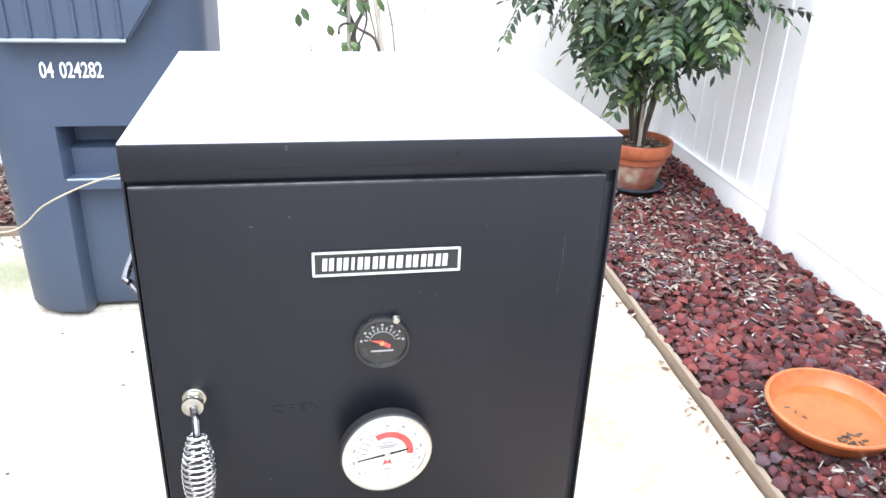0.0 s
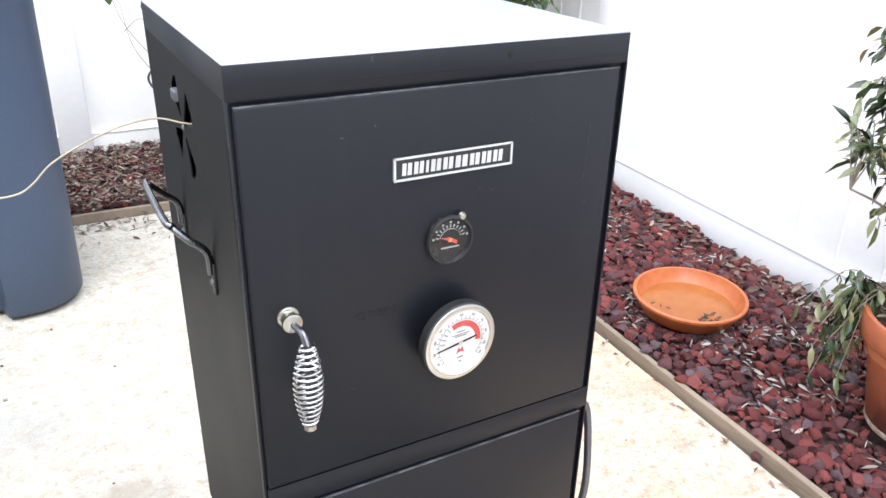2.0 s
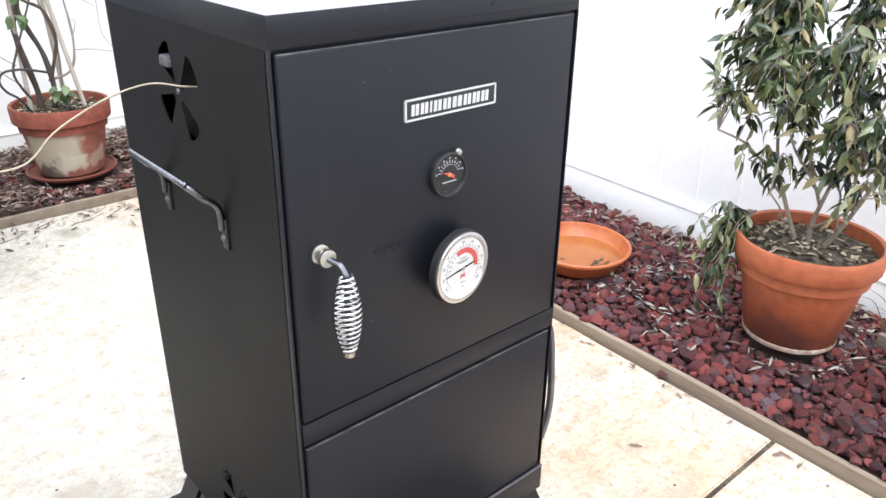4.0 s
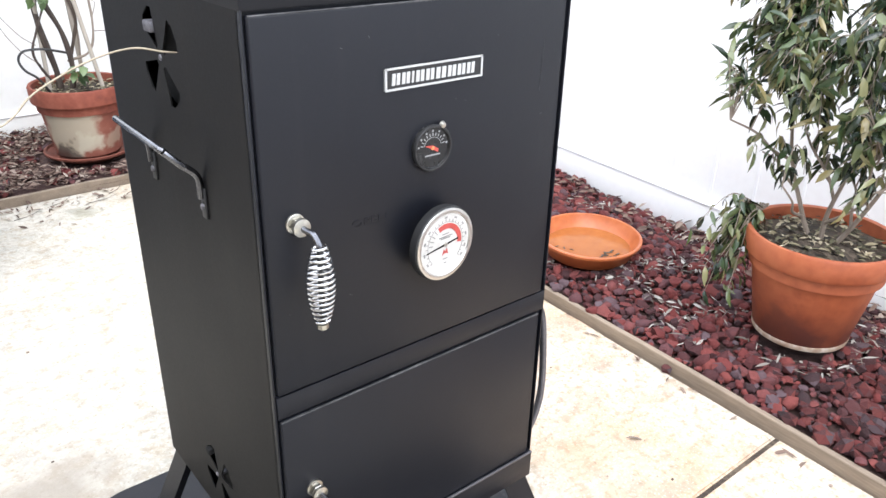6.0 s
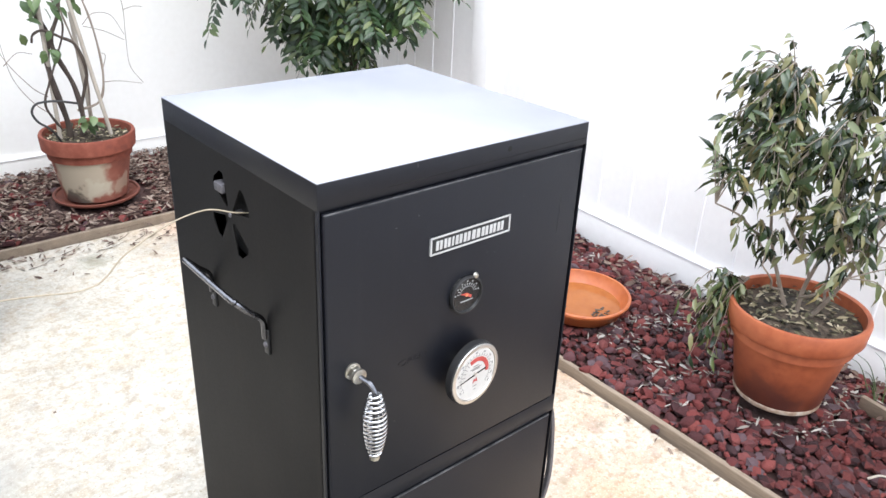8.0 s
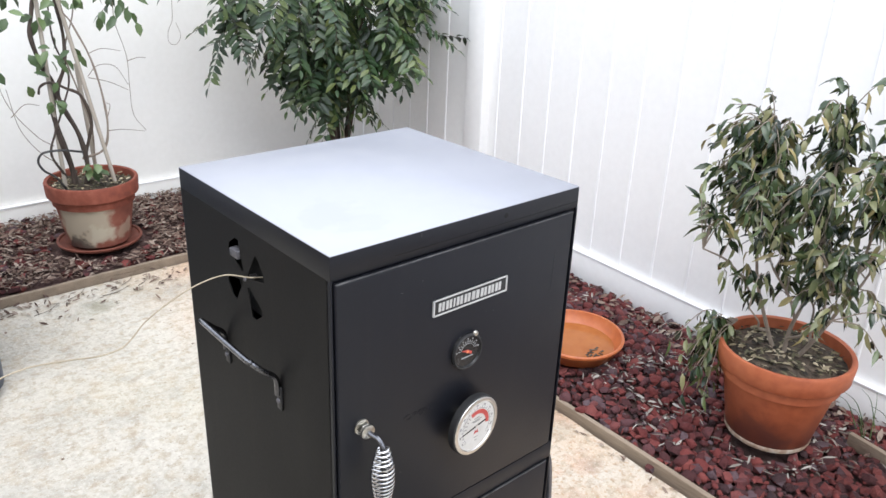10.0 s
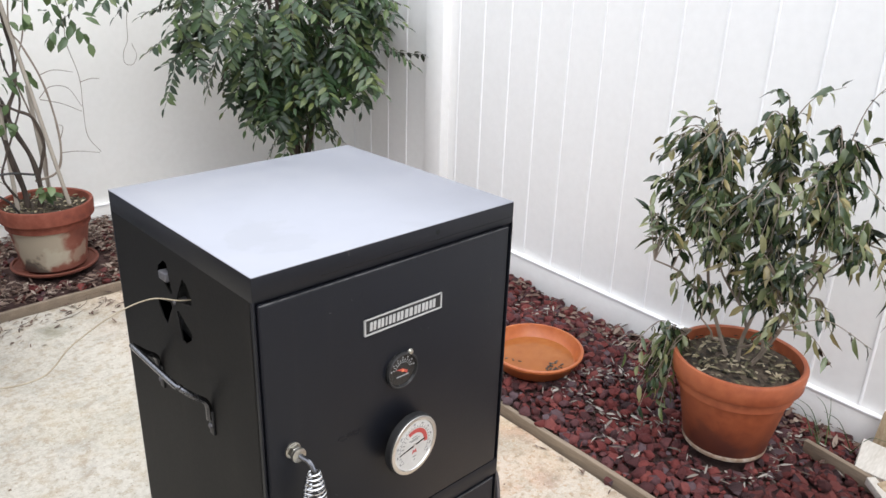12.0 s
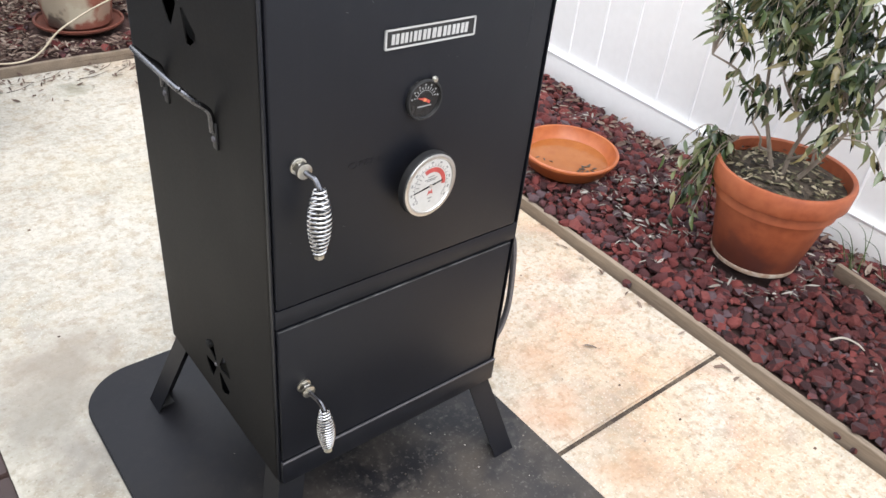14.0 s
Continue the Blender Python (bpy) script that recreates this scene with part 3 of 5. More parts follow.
def fan_holes(y, z, turn, r0, r1):
    """Four wedge openings of a fan-shaped damper, in the side's (y, z) plane."""
    out = []
    for k in range(4):
        a = radians(turn + 90 * k)
        wedge = []
        for r, w in ((r0, 0.003), (r0 + 0.4 * (r1 - r0), 0.010), (r1 - 0.006, 0.0185), (r1, 0.010), (r1, -0.010), (r1 - 0.006, -0.0185), (r0 + 0.4 * (r1 - r0), -0.010), (r0, -0.003)):
            wedge.append((y + r * math.cos(a) - w * math.sin(a), z + r * math.sin(a) + w * math.cos(a)))
        out.append(wedge)
    return out


def side_panel(name, x, holes, parent, inward):
    """A sheet-steel side with real openings cut through it."""
    bm = bmesh.new()
    loops = [[(0.006, BASE), (D - 0.003, BASE), (D - 0.003, 0.9298), (0.006, 0.9298)]] + holes
    for loop in loops:
        vs = [bm.verts.new((x, y, z)) for y, z in loop]
        for i in range(len(vs)):
            bm.edges.new((vs[i], vs[(i + 1) % len(vs)]))
    bmesh.ops.triangle_fill(bm, use_beauty=True, use_dissolve=False, edges=bm.edges[:])
    r = bmesh.ops.extrude_face_region(bm, geom=bm.faces[:])
    bmesh.ops.translate(bm, vec=(inward * 0.0016, 0, 0), verts=[v for v in r["geom"] if isinstance(v, bmesh.types.BMVert)])
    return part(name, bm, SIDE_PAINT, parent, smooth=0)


VENT_Y, VENT_Z = 0.208, 0.853
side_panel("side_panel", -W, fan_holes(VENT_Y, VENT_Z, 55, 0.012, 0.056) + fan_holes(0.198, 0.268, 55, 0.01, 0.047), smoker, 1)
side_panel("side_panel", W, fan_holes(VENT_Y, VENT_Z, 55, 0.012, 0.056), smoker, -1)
part("back_panel", box((-W, D - 0.003, BASE), (W, D, TOP - 0.03)), BLACK_PAINT, smoker)
part("bottom_panel", box((-W + 0.002, 0.006, BASE), (W - 0.002, D - 0.003, BASE + 0.003)), BLACK_PAINT, smoker)
bm = box((-W, 0.004, BASE), (W, 0.008, 0.246), 0.0008)
box((-W + 0.003, 0.018, 0.484), (W - 0.003, 0.022, 0.534), 0.0008, bm)
box((-W + 0.003, -0.0020, 0.4900), (W - 0.003, 0.005, 0.5195), 0.0010, bm)
box((-W + 0.0025, -0.0062, BASE), (W - 0.0025, 0.005, 0.2368), 0.0012, bm)
box((-W, 0.004, 0.916), (W, 0.008, TOP - 0.012), 0.0008, bm)
box((-W, 0.0045, 0.246), (-W + 0.022, 0.0085, 0.916), 0.0008, bm)
box((W - 0.022, 0.0045, 0.246), (W, 0.0085, 0.916), 0.0008, bm)
part("front_frame", bm, BLACK_PAINT, smoker)
# the ledge's sky-lit top edge, coloured in as a grey strip
part("ledge_edge", box((-W + 0.003, -0.0078, 0.2345), (W - 0.003, -0.0045, 0.2376), 0.0008), DARK_STEEL, smoker, "grey strip for the ledge's highlight under the lower door")
for x in (-W, W - 0.0022):
    part("corner_fold", box((x, -0.0005, BASE), (x + 0.0022, 0.006, 0.9296), 0.0006), BLACK_PAINT, smoker)

WORN_GREY = surface("rubbed_grey", [(0.012, 0.012, 0.013), (0.030, 0.029, 0.029)], 0.5, 0, 300, 0.1, 30)
# lid: a folded rim and a black top sheet with sky sheen in its colour
bm = box((-0.2105, 0.0, 0.9284), (0.2105, 0.3965, TOP - 0.0012), 0.0010, segments=2)
lid = part("lid", bm, BLACK_PAINT, smoker)
# pale blue base colour stands for the sky's reflection on black enamel
SKY_SHEEN = surface("sky_sheen_enamel", [(0.085, 0.09, 0.122), (0.105, 0.11, 0.145), (0.125, 0.128, 0.155)], 0.38, 0, 26, 0.03, 5, bump_depth=0.0004, spec=1.0)
SKY_SHEEN.node_tree.nodes["Principled BSDF"].inputs["IOR"].default_value = 2.5
stained(SKY_SHEEN, (((-0.13, 0.11, 0.96), 0.040, 0.45, (0.045, 0.047, 0.062)), ((-0.12, 0.06, 0.96), 0.034, 0.4, (0.05, 0.052, 0.07)), ((0.05, 0.02, 0.96), 0.03, 0.25, (0.05, 0.05, 0.062))))
part("lid_sheet", box((-0.2103, 0.0002, TOP - 0.0012), (0.2103, 0.3963, TOP), 0.0005), SKY_SHEEN, lid, "black top sheet coloured pale blue for sky sheen")
part("rim_chip", bar(-0.080, 0.0, 0.0022, 0.0050, facing(0, 0.0001, 0.9545), 0.05, None, 0.0003), WORN_GREY, lid, "rubbed grey fleck")
part("rim_chip", lathe([(0, 0.0004), (0.0035, 0.0003), (0.0042, 0)], None, 12, m=facing(0.064, 0.0002, 0.9480)), SOOT_BLACK, lid, "small dark dent")
# the fold's dark shade line, painted as a thin near-black strip
part("lid_crease", box((-0.12, -0.0004, 0.9374), (0.2095, 0.0003, 0.9380), 0.0001), SOOT_BLACK, lid)


def door(z0, z1, x0=-0.2062, x1=0.1985):
    bm = box((x0, -0.0045, z0), (x1, 0.0035, z1), 0.0028, segments=3)
    d = part("door", bm, BLACK_PAINT, smoker)
    return d


def worn_edge(parent, z, x0=-0.2052, x1=0.1975):
    """A door's folded edge, its highlight drawn as a thin grey strip."""
    part("worn_edge", box((x0, -0.0047, z - 0.0011), (x1, -0.0020, z + 0.0002), 0.0004), GLINT_AND_WEAR, parent)


# grey that paints the door edges' highlight and also colours the scratches
GLINT_AND_WEAR = surface("glint_and_wear_enamel", [(0.02, 0.02, 0.021), (0.06, 0.06, 0.062), (0.15, 0.147, 0.15)], 0.4, 0.2, 90, 0.1, 16, bump_depth=0.0004)
upper, lower = door(0.5225, 0.9254), door(0.2395, 0.4870)


worn_edge(lower, 0.4870)
worn_edge(upper, 0.9254)


def spring_handle(parent, x, z, reach, drop, out, fat):
    """A spring-grip latch handle: washer, nut, bent rod and a barrel-shaped coil."""
    m = facing(x, -0.0045, z)
    part("washer", lathe([(0, 0), (0.0105, 0), (0.0105, 0.002), (0.0085, 0.003), (0, 0.003)], None, 24, m=m), ZINC, parent)
    part("nut", lathe([(0, 0.003), (0.0085, 0.003), (0.0085, 0.009), (0.007, 0.0105), (0, 0.0105)], None, 6, m=m), ZINC, parent, "zinc-plated nut", smooth=0)
    part("collar", lathe([(0, 0.0105), (0.0062, 0.0105), (0.0095, 0.012), (0.0095, 0.0155), (0.005, 0.017), (0, 0.017)], None, 20, m=m), ZINC, parent)
    a = Vector((x, -0.018, z))
    bend = Vector((x + 0.004, -0.018 - reach * 0.9, z - 0.003))
    start = Vector((x + 0.005, -0.024 - reach, z - 0.0115))
    end = start + Vector((-0.003, -out, -drop))
    axis = (end - start).normalized()
    neck = start + axis * 0.004
    part("rod", tube(curve([a, (a + bend) / 2, bend, start, neck], 8), 0.0036, 10), HANDLE_STEEL, parent, "bent steel rod")
    # black colour here stands for the shade within the coil
    part("rod_core", tube([neck, end], 0.0030, 10), BLACK_TRIM, parent, "rod inside the coil, coloured black for its shade")
    u = axis.cross(Vector((0, 1, 0))).normalized()
    v = axis.cross(u)
    turns, n = 15, 15 * 20
    line = []
    for i in range(n + 1):
        t = i / n
        r = 0.0055 + fat * math.sin(math.pi * (0.04 + 0.94 * t)) ** 0.9
        ang = 2 * math.pi * turns * t
        line.append(start + (end - start) * t + (u * math.cos(ang) + v * math.sin(ang)) * r)
    part("spring_grip", tube(line, 0.00125, 6), CHROME, parent, "chromed coil spring grip", smooth=60)
    part("end_nut", lathe([(0, 0), (0.006, 0), (0.006, 0.005), (0.003, 0.007), (0, 0.007)], None, 8, m=Matrix.Translation(end) @ axis.to_track_quat("Z", "Y").to_matrix().to_4x4()), ZINC, parent)


spring_handle(upper, -0.173, 0.722, 0.019, 0.085, 0.004, 0.0088)
spring_handle(lower, -0.170, 0.376, 0.026, 0.058, 0.016, 0.0066)

# badge: silver frame, black field, raised silver blocks where the maker's name stands
m = facing(0.0025, -0.0045, 0.851)
badge = part("badge", bar(0, 0, 0.131, 0.0235, m, depth=0.0016), BLACK_TRIM, upper, "black and silver name badge")
bm = bmesh.new()
for cx, cy, w, h in ((0, 0.0107, 0.1300, 0.0021), (0, -0.0107, 0.1300, 0.0021), (-0.0644, 0, 0.0023, 0.0222), (0.0644, 0, 0.0023, 0.0222)):
    bar(cx, cy, w, h, m, 0, bm, 0.0026)
part("badge_frame", bm, SILVER_PAINT, badge, "silver frame")
widths = [0.0115, 0.0115, 0.0045, 0.0122, 0.0122, 0.0152, 0.0125, 0.0122, 0.0122]
x = -0.0575
for w in widths:
    strokes = 1 if w < 0.006 else 2
    for k in range(strokes):
        sw = w * (0.62 if strokes == 1 else 0.36)
        part("badge_block", bar(x + w * ((k + 0.5) / strokes), -0.0004, sw, 0.0118, m, 0, None, 0.0024, slant=0.06), SILVER_PAINT, badge)
    x += w + 0.0010


def arc(m, r0, r1, a0, a1, depth=0.0006, steps=18, bm=None):
    pts = [(r1 * math.cos(radians(a0 + (a1 - a0) * i / steps)), r1 * math.sin(radians(a0 + (a1 - a0) * i / steps))) for i in range(steps + 1)]
    pts += [(r0 * math.cos(radians(a1 + (a0 - a1) * i / steps)), r0 * math.sin(radians(a1 + (a0 - a1) * i / steps))) for i in range(steps + 1)]
    return flat(pts, m, depth, bm)


def ticks(m, r, length, width, a0, a1, count, bm=None, depth=0.0006):
    bm = bm or bmesh.new()
    for i in range(count):
        a = radians(a0 + (a1 - a0) * i / (count - 1))
        bar(r * math.cos(a), r * math.sin(a), length, width, m, a, bm, depth)
    return bm


# small factory gauge
m = facing(-0.0022, -0.0045, 0.7695) @ Matrix.Diagonal((0.94, 0.94, 0.8, 1))
small = part("small_gauge", lathe([(0, 0), (0.0275, 0), (0.0275, 0.006), (0.026, 0.0085), (0.0245, 0.0085), (0.0235, 0.0055), (0, 0.0055)], None, 48, m=m), DIAL_BLACK, upper, "small black heat gauge")
mm = m @ Matrix.Translation((0, 0, 0.0056))
bm = ticks(mm, 0.0165, 0.0035, 0.0011, 15, 165, 11)
arc(mm, 0.0128, 0.0133, 15, 165, bm=bm)
ticks(mm, 0.0208, 0.0022, 0.0022, 10, 170, 7, bm)
part("scale_marks", bm, MARK_DULL, small)
part("rim_ring", lathe([(0.0277, 0.004), (0.0280, 0.0070), (0.0270, 0.0092), (0.0255, 0.0092), (0.0250, 0.0080)], None, 48, m=m), BLACK_TRIM, small)
part("label_bar", bar(0, -0.0085, 0.022, 0.0016, mm), MARK_DULL, small)
part("needle", flat([(-0.012, 0.004), (0.0, 0.0032), (0.0085, -0.002), (0.0075, -0.0062), (0.0, -0.0015)], mm @ Matrix.Translation((0, 0, 0.0004)), 0.0008), surface("needle_red", [(0.36, 0.05, 0.04), (0.44, 0.07, 0.05)], 0.4), small, "red needle")
part("needle_hub", lathe([(0, 0.0018), (0.0022, 0.0014), (0.0026, 0)], None, 16, m=mm), surface("hub_orange", [(0.7, 0.2, 0.08), (0.7, 0.25, 0.1)], 0.4), small)
part("set_screw", lathe([(0, 0.004), (0.003, 0.003), (0.0042, 0)], None, 16, m=facing(0.0103, -0.0095, 0.7940)), ZINC, small, "zinc screw")

# large replacement gauge
part("gauge_stem", lathe([(0, 0), (0.013, 0), (0.013, 0.019), (0, 0.019)], None, 24, m=facing(-0.0005, -0.0045, 0.660)), ZINC, upper, "zinc-plated stem nut behind the thermometer")
m = facing(-0.0005, -0.0210, 0.6610) @ Matrix.Rotation(radians(5), 4, "Y") @ Matrix.Diagonal((0.97, 0.97, 0.54, 1))      # it sits a little crooked
big = part("large_gauge", lathe([(0, -0.004), (0.042, -0.004), (0.0462, 0.0), (0.0468, 0.006), (0.0464, 0.019), (0.044, 0.0215), (0.039, 0.0195), (0, 0.0195)], None, 64, m=m), BLACK_TRIM, upper, "large round barbecue thermometer in a black case")
part("bezel", lathe([(0.0449, 0.0212), (0.0446, 0.0228), (0.0425, 0.0240), (0.0395, 0.0232), (0.0382, 0.0205), (0.0382, 0.019)], None, 64, m=m), STEEL, big, "polished steel bezel")
part("dial_face", lathe([(0, 0.0204), (0.0384, 0.0204), (0.0384, 0.0196)], None, 64, m=m), DIAL_WHITE, big, "cream white dial")
mm = m @ Matrix.Translation((0, 0, 0.0205))
part("red_band", arc(mm, 0.0195, 0.0262, -8, 118), DIAL_RED, big)
bm = ticks(mm, 0.0300, 0.003, 0.0008, 222, -42, 25)
arc(mm, 0.0278, 0.0283, 222, -42, 0.0005, 60, bm)
part("scale_marks", bm, MARK_GREY, big)
bm = bmesh.new()
for a in (215, 190, 165, 140, 90, 62, 35, 8, -18, -38):
    bar(0.0338 * math.cos(radians(a)), 0.0338 * math.sin(radians(a)), 0.0042, 0.0024, mm, radians(a - 90), bm)
for y, w in ((0.0135, 0.011), (0.0100, 0.022), (0.0078, 0.015), (-0.0185, 0.008), (-0.0188, 0.003), (-0.024, 0.004)):
    bar(0, y, w, 0.0013, mm, 0, bm)
ticks(mm, 0.0235, 0.006, 0.0012, 130, 172, 4, bm)
part("print_bar", bm, MARK_GREY, big)["kind"] = "stuff"
part("flame_mark", flat([(-0.005, -0.0135), (-0.0025, -0.006), (0, -0.0095), (0.0025, -0.006), (0.005, -0.0135), (0.0015, -0.0118), (-0.0015, -0.0118)], mm), DIAL_RED, big)
part("needle", flat([(-0.0295, -0.0045), (0.0, -0.0012), (0.020, 0.0018), (0.0205, 0.0036), (0.0, 0.0012), (-0.0295, -0.0034)], mm @ Matrix.Translation((0, 0, 0.0012)), 0.0006), DIAL_BLACK, big, "black needle")
part("needle_hub", lathe([(0, 0.0032), (0.0026, 0.0028), (0.003, 0)], None, 16, m=mm), STEEL, big)
glass = bpy.data.materials.new("gauge_glass")
glass.use_nodes = True
g = glass.node_tree.nodes["Principled BSDF"]
g.inputs["Transmission Weight"].default_value, g.inputs["Roughness"].default_value, g.inputs["IOR"].default_value = 1.0, 0.02, 1.06
lens = part("glass", lathe([(0, 0.0238), (0.02, 0.0236), (0.0386, 0.0226)], None, 48, m=m), glass, big)
lens.visible_shadow = False

lettering("stamped_word", "OPEN", 0.012, facing(-0.083, -0.0046, 0.702), BLACK_PAINT, upper, 0.0005, squash=1.5)
bm = bmesh.new()
for k in range(5):
    bar(0.163 + 0.0006 * k, 0.115 + 0.012 * k, 0.0004, 0.011, facing(0, -0.0046, 0.70), 0.02, bm, 0.0002)
bar(0.033, 0.118, 0.0012, 0.0022, facing(0, -0.0046, 0.70), 0.2, bm, 0.0002)
scuffs = random.Random(5)
for k in range(10):
    bar(scuffs.uniform(-0.19, 0.19), scuffs.uniform(-0.16, 0.21), scuffs.uniform(0.001, 0.004), 0.0006, facing(0, -0.0046, 0.70), scuffs.uniform(0, 3), bm, 0.00015)
part("scratch", bm, GLINT_AND_WEAR, upper)["kind"] = "stuff"

# lift handle on the left side: flattened ends, bolts, bent bar
def lift_handle(x_side, out, y_front, y_back, z):
    s = -1 if x_side < 0 else 1
    line = curve([(x_side + s * 0.004, y_front, z - 0.022), (x_side + s * 0.006, y_front, z + 0.004), (x_side + s * 0.022, y_front + 0.002, z + 0.020), (x_side + s * (out - 0.006), y_front + 0.008, z + 0.034), (x_side + s * out, y_front + 0.018, z + 0.040),
                  (x_side + s * out, y_back - 0.018, z + 0.040), (x_side + s * (out - 0.006), y_back - 0.008, z + 0.034), (x_side + s * 0.022, y_back - 0.002, z + 0.020), (x_side + s * 0.006, y_back, z + 0.004), (x_side + s * 0.004, y_back, z - 0.022)], 6)
    h = part("lift_handle", tube(line, 0.0040, 10), HANDLE_STEEL, smoker, "bent dark steel lifting handle")
    for y in (y_front, y_back):
        part("mounting_tab", box((min(x_side, x_side + s * 0.003), y - 0.006, z - 0.046), (max(x_side, x_side + s * 0.003), y + 0.006, z - 0.010), 0.0012), BLACK_TRIM, h)
        part("bolt", lathe([(0, 0.003), (0.0025, 0.0028), (0.004, 0.0015), (0.0042, 0)], None, 14, m=Matrix.Translation((x_side + s * 0.003, y, z - 0.032)) @ Matrix.Rotation(radians(90 * s), 4, "Y")), DARK_STEEL, h)
    return h


lift_handle(-W, 0.041, 0.128, 0.278, 0.737)

# bowed door pull at the right of the lower door
line = curve([(0.2090, 0.016, 0.482), (0.2200, 0.016, 0.479), (0.2295, 0.016, 0.455), (0.2370, 0.016, 0.40), (0.2410, 0.016, 0.345), (0.2380, 0.016, 0.305), (0.2270, 0.016, 0.272), (0.2090, 0.016, 0.246)], 8)
bm = bmesh.new()
rows = []
for i, p in enumerate(line):
    d = (line[min(i + 1, len(line) - 1)] - line[max(i - 1, 0)]).normalized()
    nrm = Vector((d.z, 0, -d.x))
    rows.append([bm.verts.new(p + nrm * a + Vector((0, b, 0))) for a, b in ((-0.0042, -0.0030), (-0.003, -0.0045), (0.003, -0.0045), (0.0042, -0.0030), (0.0042, 0.0030), (0.003, 0.0045), (-0.003, 0.0045), (-0.0042, 0.0030))])
for a, b in zip(rows, rows[1:]):
    for k in range(8):
        bm.faces.new((a[k], a[(k + 1) % 8], b[(k + 1) % 8], b[k]))
bm.faces.new(rows[0]), bm.faces.new(rows[-1])
part("side_grip", bm, DARK_STEEL, smoker, "bowed flat steel grip")

# dampers behind the fan openings
for y, z, r in ((VENT_Y, VENT_Z, 0.058), (0.205, 0.268, 0.046)):
    mx = Matrix.Translation((-W + 0.016, y, z)) @ Matrix.Rotation(radians(90), 4, "Y")
    damper = part("damper", lathe([(0, 0), (r, 0), (r, 0.0012), (0, 0.0012)], None, 32, m=mx), SOOT_BLACK, smoker, "sooty damper plate")
    part("rivet", lathe([(0, -0.0185), (0.003, -0.0175), (0.004, -0.0155), (0.004, 0)], None, 12, m=mx), DARK_STEEL, damper)
part("damper_tab", box((-W - 0.004, VENT_Y + 0.012, VENT_Z + 0.024), (-W + 0.014, VENT_Y + 0.034, VENT_Z + 0.036), 0.002), DARK_STEEL, smoker, "bent grey damper tab")
part("damper_tab", box((-W - 0.004, 0.205 + 0.014, 0.268 + 0.024), (-W + 0.014, 0.205 + 0.026, 0.268 + 0.034), 0.002), SOOT_BLACK, smoker)


def leg(x, y, sx, sy):
    """An angle-iron leg that splays outwards; its corner edge faces outwards."""
    bm = bmesh.new()
    rows, a, th = [], 0.044, 0.0022
    for k, z in ((0.0, 0.27), (0.0, 0.19), (0.052, 0.009)):
        c = Vector((x + sx * k, y + sy * k, z))
        ex, ey = Vector((-sx, 0, 0)), Vector((0, -sy, 0))
        rows.append([bm.verts.new(p) for p in (c, c + ex * a, c + ex * a + ey * th, c + ex * th + ey * th, c + ex * th + ey * a, c + ey * a)])
    for p, q in zip(rows, rows[1:]):
        for k in range(6):
            bm.faces.new((p[k], p[(k + 1) % 6], q[(k + 1) % 6], q[k]))
    bm.faces.new(rows[0]), bm.faces.new(rows[-1])
    l = part("leg", bm, BLACK_PAINT, smoker, smooth=0)
    c = Vector((x + sx * 0.049, y + sy * 0.049))
    part("foot", box((min(c.x, c.x - sx * 0.032), min(c.y, c.y - sy * 0.032), 0.0085), (max(c.x, c.x - sx * 0.032), max(c.y, c.y - sy * 0.032), 0.0125), 0.001), BLACK_TRIM, l)


for x, y, sx, sy in ((-0.206, 0.007, -1, -1), (0.206, 0.007, 1, -1), (-0.206, 0.390, -1, 1), (0.206, 0.390, 1, 1)):
    leg(x, y, sx, sy)

# the mat under it
n_, l_ = RUBBER.node_tree.nodes, RUBBER.node_tree.links
base_ = n_["Principled BSDF"].inputs["Base Color"].links[0].from_socket
co_ = n_.new("ShaderNodeTexCoord")
far_, spill_ = n_.new("ShaderNodeVectorMath"), n_.new("ShaderNodeMapRange")      # ash raked out before the fire door
far_.operation = "DISTANCE"
far_.inputs[1].default_value = (0.10, -0.17, 0)
l_.new(co_.outputs["Object"], far_.inputs[0])
spill_.inputs["From Min"].default_value, spill_.inputs["From Max"].default_value, spill_.inputs["To Min"].default_value, spill_.inputs["To Max"].default_value = 0.20, 0.46, 1.0, 0.05
l_.new(far_.outputs["Value"], spill_.inputs[0])
for scale_, lo_, hi_, amount_, colour_ in ((3.2, 0.38, 0.62, 0.6, (0.050, 0.046, 0.044)), (9, 0.45, 0.68, 0.6, (0.085, 0.070, 0.055)), (60, 0.52, 0.68, 0.5, (0.075, 0.068, 0.060)), (150, 0.58, 0.72, 0.55, (0.13, 0.12, 0.11))):
    tex_, rng_, mix_ = n_.new("ShaderNodeTexNoise"), n_.new("ShaderNodeMapRange"), n_.new("ShaderNodeMixRGB")
    tex_.inputs["Scale"].default_value, tex_.inputs["Detail"].default_value = scale_, 7
    l_.new(co_.outputs["Object"], tex_.inputs[0])
    rng_.inputs["From Min"].default_value, rng_.inputs["From Max"].default_value, rng_.inputs["To Max"].default_value = lo_, hi_, amount_
    l_.new(tex_.outputs[0], rng_.inputs[0])
    mul_ = n_.new("ShaderNodeMath")
    mul_.operation = "MULTIPLY"
    l_.new(rng_.outputs[0], mul_.inputs[0])
    l_.new(spill_.outputs[0], mul_.inputs[1])
    l_.new(mul_.outputs[0], mix_.inputs[0])
    l_.new(base_, mix_.inputs[1])
    mix_.inputs[2].default_value = (*colour_, 1)
    base_ = mix_.outputs[0]
l_.new(base_, n_["Principled BSDF"].inputs["Base Color"])
bm = bmesh.new()
x0, x1, y0, y1, r = -0.366, 0.324, -0.42, 0.557, 0.105
outline = []
